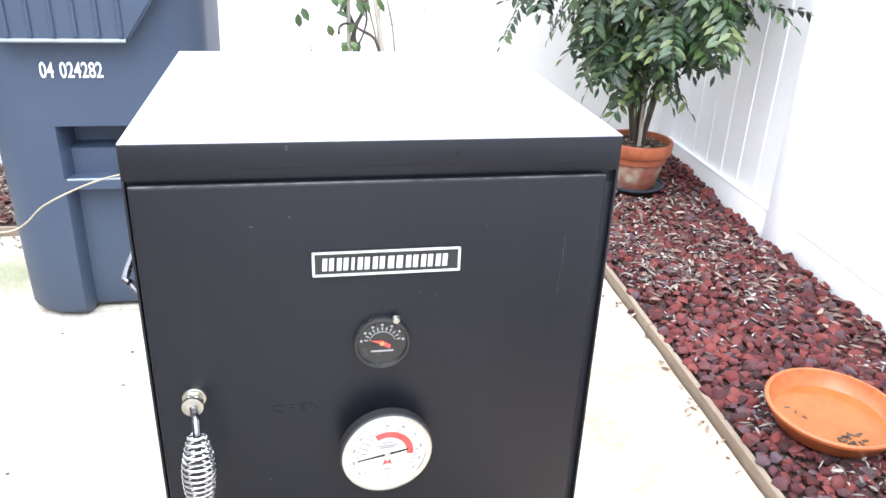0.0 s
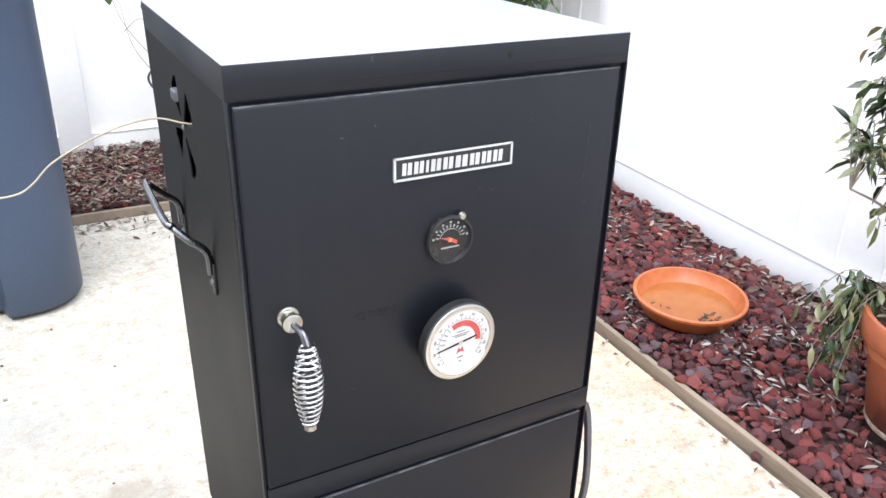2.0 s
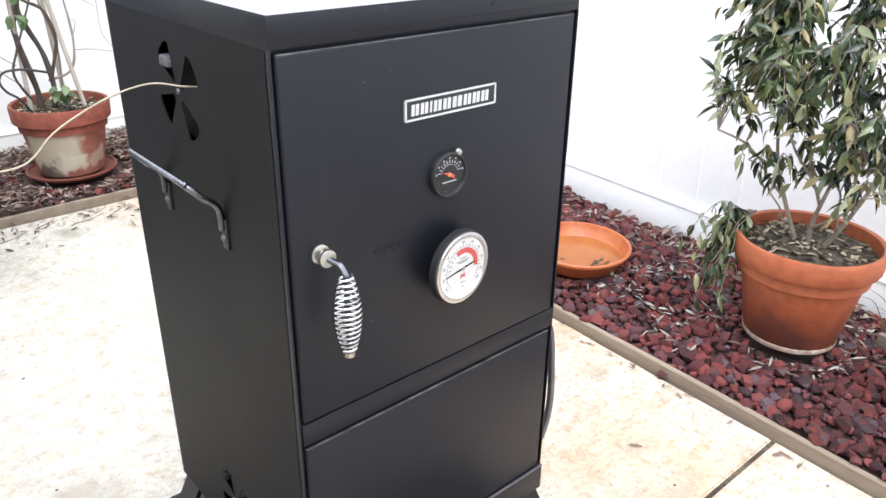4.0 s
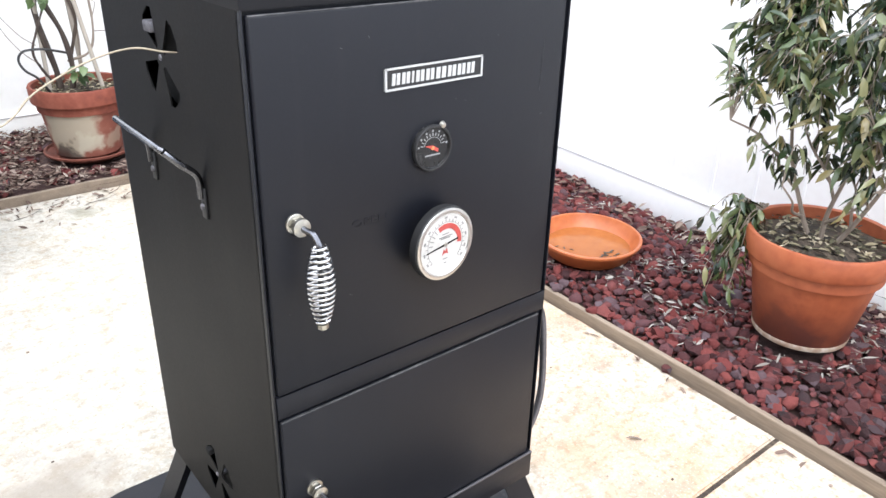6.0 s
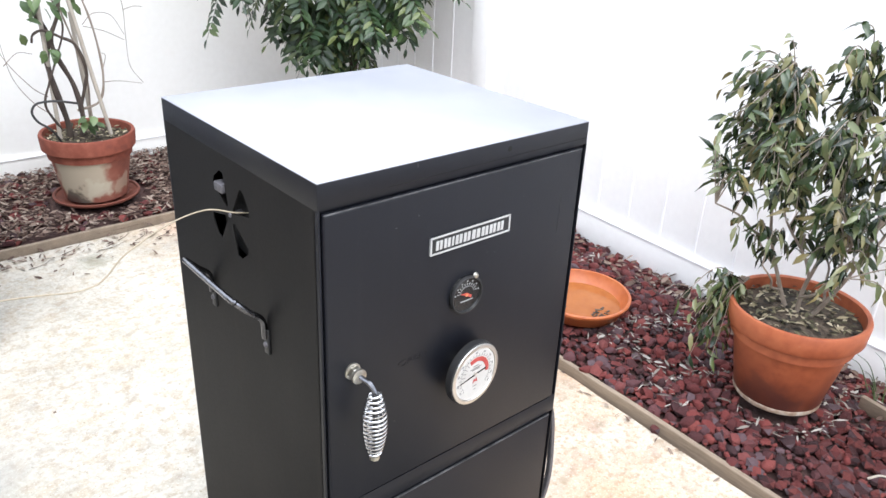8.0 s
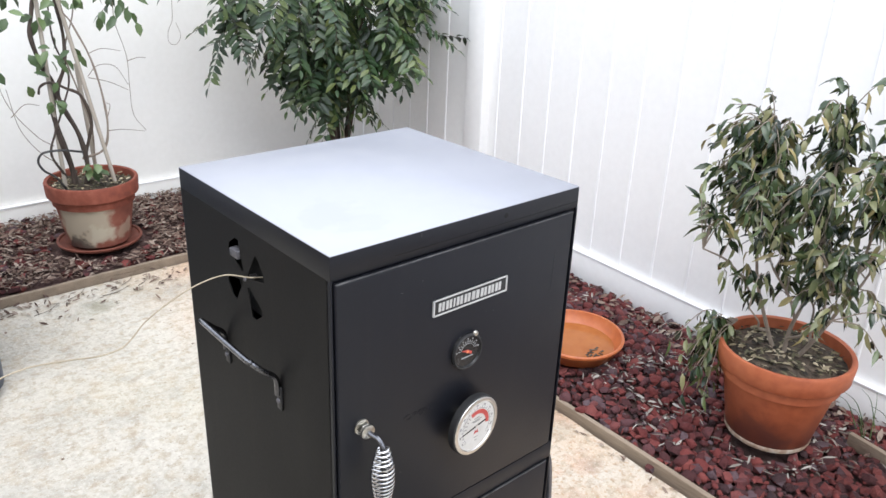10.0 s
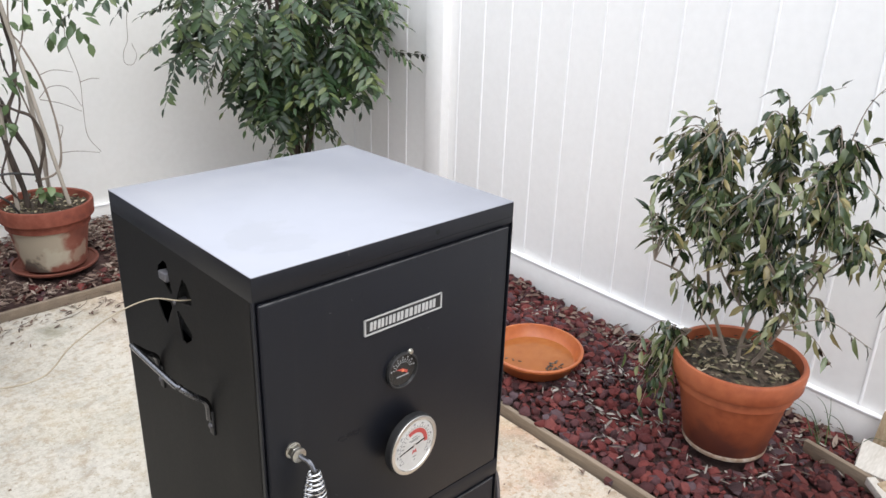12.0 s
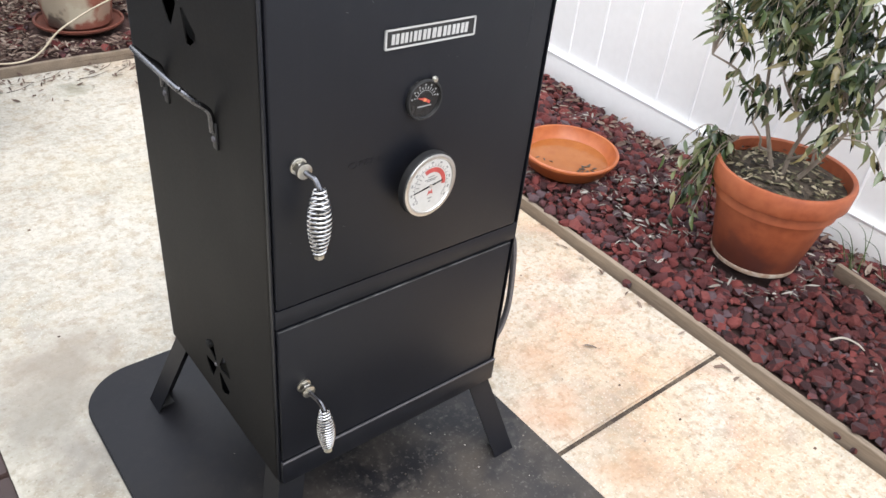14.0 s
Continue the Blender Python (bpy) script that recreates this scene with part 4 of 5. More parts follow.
for cx, cy, a0 in ((x1 - r, y1 - r, 0), (x0 + r, y1 - r, 90), (x0 + r, y0 + r, 180), (x1 - r, y0 + r, 270)):
    outline += [(cx + r * math.cos(radians(a0 + 90 * i / 10)), cy + r * math.sin(radians(a0 + 90 * i / 10))) for i in range(11)]
f = bm.faces.new([bm.verts.new((x, y, 0.0085)) for x, y in outline])
r_ = bmesh.ops.extrude_face_region(bm, geom=[f])
bmesh.ops.translate(bm, vec=(0, 0, -0.008), verts=[v for v in r_["geom"] if isinstance(v, bmesh.types.BMVert)])
bmesh.ops.bevel(bm, geom=[e for e in bm.edges if all(v.co.z > 0.008 for v in e.verts)], offset=0.0025, segments=2, affect="EDGES")
tagged(part("mat", bm, RUBBER), "black rounded grill mat dusted with ash under the smoker", "mat")
bm = bmesh.new()
for i in range(130):
    x, y, s = random.gauss(0.10, 0.14), random.gauss(-0.12, 0.16), random.uniform(0.0005, 0.0016)
    if not (-0.33 < x < 0.30 and -0.39 < y < 0.53):
        continue
    box((x - s, y - s, 0.0083), (x + s, y + s * random.uniform(0.4, 1), 0.0083 + s), 0, bm)
tagged(part("ash_crumbs", bm, PALE_LITTER, smooth=0), "pale ash crumbs scattered on the black mat", "ash", kind="stuff")

# probe cable from the vent to the table
cable_line = curve([(-0.196, 0.186, 0.860), (-0.212, 0.192, 0.862), (-0.240, 0.212, 0.865), (-0.285, 0.22, 0.854), (-0.338, 0.22, 0.830), (-0.362, 0.22, 0.809), (-0.378, 0.22, 0.800), (-0.403, 0.22, 0.799), (-0.438, 0.22, 0.806), (-0.488, 0.22, 0.812), (-0.530, 0.215, 0.802), (-0.60, 0.18, 0.765), (-0.66, 0.11, 0.7435), (-0.76, 0.05, 0.7425)], 8)
tagged(part("probe_cable", tube(cable_line, 0.00105, 8), CABLE), "thin tan braided thermometer cable hanging from the vent", "cable")


# ---- table at the left ----
table = thing("wooden_table", (-1.0, -0.3, 0), "wooden patio table with pale pink boards and dark brown ones", "table")
for i in range(7):
    y1 = 0.133 - i * 0.141
    # two pale pink boards, then dark brown ones
    part("board", box((-1.62, y1 - 0.1385, 0.7), (-0.549 if i < 2 else -0.537, y1, 0.7405), 0.003), PINK_BOARD if i < 2 else DARK_BROWN, table)
for x in (-1.52, -0.72):
    part("bearer", box((x - 0.02, -0.8, 0.63), (x + 0.02, 0.12, 0.7), 0.003), DARK_BROWN, table)
    for y in (-0.74, 0.06):
        part("leg", box((x - 0.035, y - 0.035, 0.0), (x + 0.035, y + 0.035, 0.63), 0.004), DARK_BROWN, table)

# ---- the waste bin ----
bin_ = thing("wheeled_bin", (-0.57, 1.82, 0), "blue-grey plastic wheeled refuse bin with a ribbed lid", "bin")
BX, BY0, BY1 = -0.588, 1.50, 2.10
LX = -0.570                                       # the lid sits a little askew


def bin_ring(z):
    """Half width, front and back of the bin at a height: it widens upwards."""
    return 0.274 + 0.019 * z, 1.487 + 0.012 * z, 2.06 + 0.03 * z


def pocket(z):
    """How far the middle of the front lies back: below the grip, and in the grip itself."""
    if z < 0.385:
        return 0.052
    if 0.496 < z < 0.562:                         # the hood of the grip
        return 0.105
    return 0.048 if 0.420 < z < 0.562 else 0.0


def rounded(cx, hw, y0, y1, r, back=0.0, n=7):
    """A ring with round corners whose front middle lies back."""
    out = []
    for k, (px, py, a0) in enumerate(((cx + hw - r, y1 - r, 0), (cx - hw + r, y1 - r, 90), (cx - hw + r, y0 + r, 180), (cx + hw - r, y0 + r, 270))):
        if k == 3:
            out += [(-0.692, y0), (-0.686, y0 + back * 0.15), (-0.674, y0 + back), (-0.522, y0 + back), (-0.510, y0 + back * 0.15), (-0.504, y0)]
        out += [(px + r * math.cos(radians(a0 + 90 * i / n)), py + r * math.sin(radians(a0 + 90 * i / n))) for i in range(n + 1)]
    return out


bm = bmesh.new()
rings = []
for z, inset in ((0.006, 0.022), (0.014, 0.008), (0.03, 0), (0.2, 0), (0.376, 0), (0.384, 0), (0.391, 0), (0.412, 0), (0.419, 0), (0.4215, 0), (0.484, 0), (0.493, 0), (0.499, 0), (0.552, 0), (0.561, 0), (0.566, 0), (0.6, 0), (0.9, 0), (0.94, -0.012), (0.98, -0.012), (0.98, 0.01), (0.9, 0.012)):
    hw, a, b = bin_ring(z)
    rings.append([bm.verts.new((x, y, z)) for x, y in rounded(BX, hw - inset, a + inset, b - inset, 0.128 - 0.03 * z, pocket(z))])
for a, b in zip(rings, rings[1:]):
    for k in range(len(a)):
        bm.faces.new((a[k], a[(k + 1) % len(a)], b[(k + 1) % len(b)], b[k]))
bm.faces.new(rings[0])
body = part("body", bm, BIN_BLUE, bin_, smooth=40)


def front_y(z):
    return bin_ring(z)[1]


# pale blue-grey for the bin's two lips
PALE_LIP = surface("worn_edge", [(0.2, 0.24, 0.29), (0.3, 0.34, 0.38)], 0.5)
part("grip_lip", tube([(-0.684, front_y(0.42) + 0.002, 0.4185), (-0.512, front_y(0.42) + 0.002, 0.4185)], 0.0035, 8), PALE_LIP, bin_, "pale lip under the grip")
# lid with a front apron and ribs
bm = box((LX - 0.30, BY0 - 0.045, 0.985), (LX + 0.30, BY1 + 0.04, 1.03), 0.016, segments=3)
lid = part("lid", bm, BIN_BLUE, bin_)
bm = bmesh.new()
ap = [(LX - 0.24, 0.99), (LX - 0.30, 0.99), (LX - 0.215, 0.792), (LX + 0.095, 0.792), (LX + 0.232, 0.99)]
lo = [bm.verts.new((x, front_y(z) - 0.05 + 0.02 * (0.99 - z), z)) for x, z in ap]
hi = [bm.verts.new((x, front_y(z) - 0.005, z)) for x, z in ap]
bm.faces.new(lo), bm.faces.new(hi[::-1])
for i in range(5):
    bm.faces.new((lo[i], lo[(i + 1) % 5], hi[(i + 1) % 5], hi[i]))
bmesh.ops.bevel(bm, geom=bm.edges[:], offset=0.006, segments=2, affect="EDGES")
apron = part("lid_apron", bm, BIN_BLUE, lid)
for k in range(6):
    x = LX - 0.18 + 0.052 * k
    part("rib", tube([(x, front_y(0.99) - 0.052, 0.985), (x, front_y(0.80) - 0.048, 0.803)], 0.006, 8), BIN_BLUE, lid)
part("lip", tube([(LX - 0.215, front_y(0.79) - 0.046, 0.793), (LX + 0.09, front_y(0.79) - 0.046, 0.793)], 0.005, 8), PALE_LIP, lid, "pale lip")
for k, digit in enumerate("04 024282"):
    if digit != " ":
        lettering("digit", digit, 0.056, facing(-0.6968 + 0.0173 * k - (0.004 if k > 2 else 0), front_y(0.71) - 0.002, 0.7105), MARK_WHITE, bin_, 0.0008, "white stencilled digit", 0.62, 0.0007)
for x in (LX - 0.24, LX + 0.24):
    w = part("wheel", lathe([(0, -0.025), (0.075, -0.025), (0.1, -0.018), (0.1, 0.018), (0.075, 0.025), (0, 0.025)], None, 28, m=Matrix.Translation((x, BY1 + 0.03, 0.1)) @ Matrix.Rotation(radians(90), 4, "Y")), BLACK_TRIM, bin_)


class Leaves:
    """Gathers many small folded leaves into one mesh."""

    def __init__(self):
        self.v, self.f = [], []

    def add(self, base, direction, normal, length, width, curl=0.2):
        d = direction.normalized()
        side = d.cross(normal)
        if side.length < 1e-4:
            side = d.orthogonal()
        side.normalize()
        up = side.cross(d)
        k = len(self.v)
        for t, w, h in ((0, 0, 0), (0.28, 0.8, 0.0), (0.62, 0.85, -0.35), (1.0, 0, -1.0)):
            c = base + d * (length * t) + up * (h * curl * length)
            if w:
                self.v += [c + side * (w * width / 2) + up * width * 0.16, c, c - side * (w * width / 2) + up * width * 0.16]
            else:
                self.v.append(c)
        # 0 base, 1 2 3 near row, 4 5 6 far row, 7 tip
        self.f += [(k, k + 1, k + 2), (k, k + 2, k + 3), (k + 1, k + 4, k + 5, k + 2), (k + 2, k + 5, k + 6, k + 3), (k + 4, k + 7, k + 5), (k + 5, k + 7, k + 6)]

    def mesh(self, name, material, parent, label=""):
        me = bpy.data.meshes.new(name)
        me.from_pydata([tuple(p) for p in self.v], [], self.f)
        ob = from_mesh(name, me, material, parent, label, 60)
        ob["kind"] = "stuff"
        return ob


# ---- pots ----
def pot(name, x, y, r_base, r_rim, z0, z1, band, mat, rim_mat, label, soil_drop=0.03):
    """A flower pot: tapered body, rolled rim band, soil and litter."""
    p = thing(name, (x, y, z0), label, "plant pot")
    at = Matrix.Translation((x, y, 0))
    zb = z1 - band
    r_body = r_base + (r_rim - 0.012 - r_base) * (zb - z0) / (z1 - z0)
    part("pot_body", lathe([(0, z0), (r_base - 0.006, z0), (r_base, z0 + 0.006), (r_body, zb + 0.001)], None, 64, m=at, wobble=0.004), mat, p)
    part("rim", lathe([(r_body - 0.002, zb), (r_rim - 0.007, zb), (r_rim - 0.003, zb + 0.005), (r_rim, z1 - 0.008), (r_rim - 0.003, z1 - 0.001), (r_rim - 0.008, z1), (r_rim - 0.014, z1 - 0.003), (r_rim - 0.020, zb - 0.03)], None, 64, m=at, wobble=0.004), rim_mat, p)
    bm = lathe([(0, z1 - soil_drop + 0.014), (r_rim * 0.4, z1 - soil_drop + 0.008), (r_rim * 0.7, z1 - soil_drop), (r_rim - 0.014, z1 - soil_drop - 0.004)], None, 40, m=at)
    for v in bm.verts:
        v.co.z += 0.006 * noise.noise(v.co * 30)
    part("soil", bm, SOIL, p, "dark potting soil with dry litter")
    lv = Leaves()
    for i in range(360):
        a, d = random.uniform(0, 6.283), (r_rim - 0.024) * math.sqrt(random.random())
        b = random.uniform(0, 6.283)
        lv.add(Vector((x + d * math.cos(a), y + d * math.sin(a), z1 - soil_drop + 0.010 - 0.010 * (d / r_rim) ** 2 + random.uniform(0, 0.010))), Vector((math.cos(b), math.sin(b), random.uniform(-0.3, 0.3))), Vector((random.uniform(-0.5, 0.5), random.uniform(-0.5, 0.5), 1)), random.uniform(0.012, 0.032), random.uniform(0.005, 0.012), random.uniform(-0.2, 0.3))
    lv.mesh("leaf_litter", SOIL_LITTER, p)
    return p


POT_F = (1.185, 0.048)
ficus_pot = pot("terracotta_pot", *POT_F, 0.107, 0.168, 0.070, 0.331, 0.056, TERRACOTTA, TERRACOTTA, "orange terracotta pot with a lime-crusted foot on lava rock")
part("lime_crust", lathe([(0.1074, 0.072), (0.1084, 0.074), (0.1102, 0.083), (0.1096, 0.086)], None, 64, m=Matrix.Translation((*POT_F, 0)), wobble=0.006), LIME, ficus_pot, "white lime crust")
POT_V = (0.234, 2.405)
vine_pot = pot("terracotta_pot", *POT_V, 0.116, 0.171, 0.062, 0.322, 0.062, TERRACOTTA_LIMED, TERRACOTTA_RED, "weathered lime-stained terracotta pot on a clay saucer")
POT_T = (1.325, 2.300)
tree_pot = pot("terracotta_pot", *POT_T, 0.095, 0.146, 0.062, 0.262, 0.055, TERRACOTTA_OLD, TERRACOTTA, "pale stained terracotta pot in the fence corner")


def saucer(name, x, y, z, r, h, mat, label, tilt=0.0):
    s = thing(name, (x, y, z), label, "saucer")
    m = Matrix.Translation((x, y, z)) @ Euler((tilt, -tilt * 0.5, 0)).to_matrix().to_4x4()
    part("dish", lathe([(0, 0), (r * 0.78, 0), (r * 0.83, 0.004), (r * 0.965, h - 0.012), (r - 0.001, h - 0.009), (r, h - 0.002), (r - 0.004, h), (r - 0.009, h - 0.001), (r - 0.012, h - 0.008), (r * 0.80, 0.012), (r * 0.76, 0.0085), (0, 0.008)], None, 72, m=m), mat, s)
    return s, m


s, m = saucer("clay_bowl", 1.124, 0.666, 0.056, 0.151, 0.054, TERRACOTTA_GLAZE, "shallow orange clay bowl holding a little water on lava rock", 0.03)
part("water", lathe([(0, 0.0165), (0.1235, 0.0165)], None, 64, m=m), WATER, s, "shallow brown water")
bm = bmesh.new()
for i in range(14):
    a = random.uniform(-2.2, -1.4)
    rr = random.uniform(0.06, 0.1)
    box((-0.007, -0.003, 0), (0.007, 0.003, 0.0012), 0, bm, m=m @ Matrix.Translation((rr * math.cos(a) + 0.02, rr * math.sin(a), 0.0172)) @ Euler((0, 0, random.uniform(0, 6))).to_matrix().to_4x4())
for i in range(3):
    box((-0.006, -0.002, 0), (0.006, 0.002, 0.001), 0, bm, m=m @ Matrix.Translation((-0.08 + 0.01 * i, 0.05 - 0.02 * i, 0.0172)) @ Euler((0, 0, i)).to_matrix().to_4x4())
part("wet_leaves", bm, SOIL, s, "sunken dark leaves")
saucer("pot_saucer", POT_V[0], POT_V[1], 0.046, 0.160, 0.028, SAUCER_CLAY, "dark reddish clay saucer under a pot")
saucer("pot_saucer", POT_T[0], POT_T[1], 0.050, 0.135, 0.028, BIN_DARK, "dark plastic saucer under a pot")


# ---- plants ----
rng = random.Random(7)


def jitter(s):
    return Vector((rng.uniform(-s, s), rng.uniform(-s, s), rng.uniform(-s, s)))


def wander(a, b, bend, steps=7):
    """A crooked line from a to b."""
    a, b = Vector(a), Vector(b)
    pts = [a + (b - a) * (i / 3) + (jitter(bend) if 0 < i < 3 else Vector()) for i in range(4)]
    return curve(pts, steps)


def in_ellipsoid(c, r, inner=0.3):
    while True:
        p = Vector((rng.uniform(-1, 1), rng.uniform(-1, 1), rng.uniform(-1, 1)))
        if inner < p.length < 1:
            return Vector(c) + Vector((p.x * r[0], p.y * r[1], p.z * r[2]))


def ficus():
    plant = thing("potted_ficus", (*POT_F, 0.3), "bushy small-leaved ficus with drooping dull green leaves in a terracotta pot", "plant")
    root = Vector((*POT_F, 0.30))
    leaves, twigs = Leaves(), bmesh.new()
    forks = []
    for k, (dx, dy, z) in enumerate(((-0.02, 0.13, 0.84), (0.03, -0.13, 0.86), (0.02, 0.0, 0.92))):
        tip = root + Vector((dx, dy, z - 0.30))
        line = curve([root + Vector((dx * 0.1, dy * 0.06, -0.03)), root + Vector((dx * 0.3 + rng.uniform(-0.012, 0.012), dy * 0.45, 0.07)), root + Vector((dx * 0.7 + rng.uniform(-0.03, 0.03), dy * 0.75 + rng.uniform(-0.03, 0.03), 0.24)), tip], 7)
        part("stem", tube(line, lambda t: 0.0068 - 0.0046 * t, 7), BARK_PALE, plant)
        forks += line[7:]
        for e in range(4):
            q = line[6 + 3 * e]
            end = q + Vector((rng.uniform(-0.13, 0.13), rng.uniform(-0.14, 0.14), rng.uniform(0.06, 0.16)))
            limb = wander(q, end, 0.012, 4)
            part("limb", tube(limb, lambda t: 0.004 - 0.002 * t, 6), BARK_PALE, plant)
            forks += limb[4:]

    def spray(start, end, count, droop=0.05, lo=0.030, hi=0.052):
        """A thin arching twig with alternate leaves hanging from it."""
        start, end = Vector(start), Vector(end)
        mid = (start + end) / 2 + Vector((0, 0, droop)) + jitter(0.012)
        line = curve([start, mid, end], 6)
        tube(line, lambda t: 0.0020 - 0.0013 * t, 4, twigs)
        along = (end - mid).normalized()
        side = along.cross(Vector((0, 0, 1)))
        side = side.normalized() if side.length > 0.05 else Vector((1, 0, 0))
        for k in range(count):
            t = 0.30 + 0.70 * k / (count - 1)
            b = line[min(len(line) - 1, int(t * (len(line) - 1)))] + jitter(0.004)
            d = along * rng.uniform(0.2, 0.8) + side * ((1 if k % 2 else -1) * rng.uniform(0.2, 0.8)) + Vector((0, 0, -rng.uniform(-0.1, 0.85))) + jitter(0.35)
            leaves.add(b, d, Vector((0, 0, 1)) + jitter(0.9), rng.uniform(lo, hi), rng.uniform(0.0115, 0.0185), rng.uniform(0.15, 0.75))

    for i in range(335):
        if i < 240:
            p = in_ellipsoid((1.165, 0.045, 0.735), (0.20, 0.275, 0.21), 0.15)
        elif i < 268:
            p = in_ellipsoid((1.16, 0.02, 0.495), (0.14, 0.18, 0.10), 0.1)
        else:
            p = in_ellipsoid((1.11, 0.22, 0.75), (0.12, 0.11, 0.17), 0.1)
        if p.z < 0.60 and abs(p.y - 0.04) > 0.2:
            p.z += 0.14
        f = min(forks, key=lambda q: (q - p).length + 0.6 * max(0, q.z - p.z - 0.03))
        spray(f, p, rng.randint(6, 9), rng.uniform(0.02, 0.06))
    for tip in ((1.14, 0.20, 0.96), (1.15, 0.07, 1.01), (1.2, -0.06, 1.03), (1.22, -0.15, 1.06), (1.2, -0.24, 0.93), (1.08, 0.31, 0.75), (1.09, 0.30, 0.68), (1.09, 0.28, 0.84), (1.10, 0.27, 0.92), (1.12, -0.27, 0.66), (1.08, -0.27, 0.52), (1.17, -0.29, 0.80), (1.17, -0.31, 0.72), (1.14, -0.28, 0.58), (1.2, -0.3, 0.62), (1.09, -0.20, 0.44), (1.06, 0.19, 0.50), (1.10, 0.15, 0.46)):
        p = Vector(tip)
        f = min(forks, key=lambda q: (q - p).length)
        spray(f, p, 7, 0.03)
    # a low branch that hangs over the rim to the lava rock
    start = root + Vector((-0.02, 0.08, 0.03))
    for i in range(24):
        end = Vector((1.08 + rng.uniform(-0.08, 0.05), 0.215 + rng.uniform(-0.055, 0.055), rng.uniform(0.12, 0.33)))
        spray(start + Vector((-0.03, 0.06, 0.03)) + jitter(0.02), end, 9, 0.04, 0.030, 0.048)
    part("branchwork", twigs, BARK_PALE, plant)["kind"] = "stuff"
    leaves.mesh("crown", LEAF_FICUS, plant)


ficus()


def vine():
    plant = thing("potted_vine", (*POT_V, 0.28), "twining vine with bare brown stems tied to pale stakes", "plant")
    x, y = POT_V

    def stem(name, line, r0, r1, mat):
        part(name, tube(curve([(x + a, y + d, z) for a, d, z in line], 7), lambda t: 0.78 * (r0 + (r1 - r0) * t) * (1 + 0.12 * math.sin(t * 40)), 8), mat, plant)

    for a, b in (((-0.100, -0.01, 0.27), (-0.092, 0, 1.75)), ((0.078, -0.05, 0.27), (-0.145, 0.0, 1.75)), ((0.040, 0.05, 0.27), (0.020, 0.05, 0.75))):
        part("stake", tube([(x + a[0], y + a[1], a[2]), (x + b[0], y + b[1], b[2])], 0.0078, 8), STAKE, plant, "pale weathered stake")
    stem("stem", [(-0.062, 0, 0.27), (-0.066, -0.01, 0.37), (-0.092, -0.02, 0.50), (-0.098, 0, 0.60), (-0.076, 0.015, 0.675), (-0.112, 0, 0.765), (-0.134, -0.01, 0.87), (-0.112, 0.01, 0.95), (-0.095, 0, 1.07), (-0.11, 0, 1.4)], 0.015, 0.008, BARK)
    stem("stem", [(-0.03, -0.01, 0.27), (-0.012, -0.02, 0.375), (-0.026, -0.02, 0.50), (-0.068, -0.025, 0.61), (-0.078, -0.03, 0.68), (-0.04, -0.02, 0.76), (-0.02, 0.01, 0.87), (-0.035, 0, 1.06), (0.0, 0, 1.4)], 0.013, 0.007, BARK)
    stem("stem", [(-0.01, 0.01, 0.40), (0.012, -0.01, 0.48), (0.026, -0.02, 0.55), (0.0, -0.03, 0.645), (-0.05, -0.035, 0.68), (-0.10, -0.03, 0.705), (-0.13, -0.01, 0.69), (-0.134, 0.01, 0.66)], 0.009, 0.005, BARK)
    stem("stem", [(-0.02, 0, 0.40), (0.05, -0.04, 0.435), (0.074, -0.05, 0.53), (0.067, -0.05, 0.67), (0.042, -0.05, 0.795), (0.0, -0.04, 0.91), (-0.025, -0.03, 0.98), (0.01, -0.03, 1.2)], 0.006, 0.0035, BARK_PALE)
    stem("stem", [(-0.09, -0.01, 0.34), (-0.135, -0.03, 0.44), (-0.11, -0.03, 0.52), (-0.075, -0.03, 0.60), (-0.03, -0.02, 0.72), (-0.06, 0, 0.86), (-0.05, 0, 1.1)], 0.006, 0.004, BARK)
    stem("stem", [(0.02, 0.02, 0.30), (0.035, 0.02, 0.5), (0.005, 0.02, 0.66), (-0.02, 0.02, 0.80), (0.03, 0.02, 0.95), (0.06, 0.01, 1.2)], 0.005, 0.003, BARK_PALE)
    for line in ([(0.10, 0, 1.25), (0.158, -0.01, 1.0), (0.162, -0.01, 0.90), (0.190, -0.01, 0.775), (0.188, -0.01, 0.66), (0.190, -0.01, 0.55), (0.232, -0.01, 0.478)], [(0.074, -0.04, 0.505), (0.14, -0.02, 0.497), (0.226, -0.01, 0.476)],
                 [(0.033, -0.03, 0.715), (0.075, -0.03, 0.752), (0.14, -0.02, 0.74), (0.184, -0.01, 0.665)], [(0.035, -0.03, 0.71), (0.11, -0.02, 0.685), (0.182, -0.01, 0.645)], [(0.19, -0.01, 0.755), (0.23, -0.01, 0.765), (0.262, -0.01, 0.762)],
                 [(0.045, -0.04, 0.80), (0.1, -0.02, 0.81), (0.17, -0.01, 0.795)], [(0.074, -0.05, 0.55), (0.095, -0.04, 0.60), (0.085, -0.03, 0.61)], [(-0.12, -0.02, 0.47), (-0.18, -0.04, 0.525), (-0.26, -0.06, 0.66), (-0.29, -0.06, 0.86)],
                 [(-0.115, -0.02, 0.40), (-0.175, -0.03, 0.46), (-0.23, -0.05, 0.56), (-0.25, -0.05, 0.70)], [(-0.25, -0.05, 0.60), (-0.20, -0.05, 0.64), (-0.15, -0.04, 0.63)]):
        stem("tendril", line, 0.0021, 0.0012, BARK_PALE)
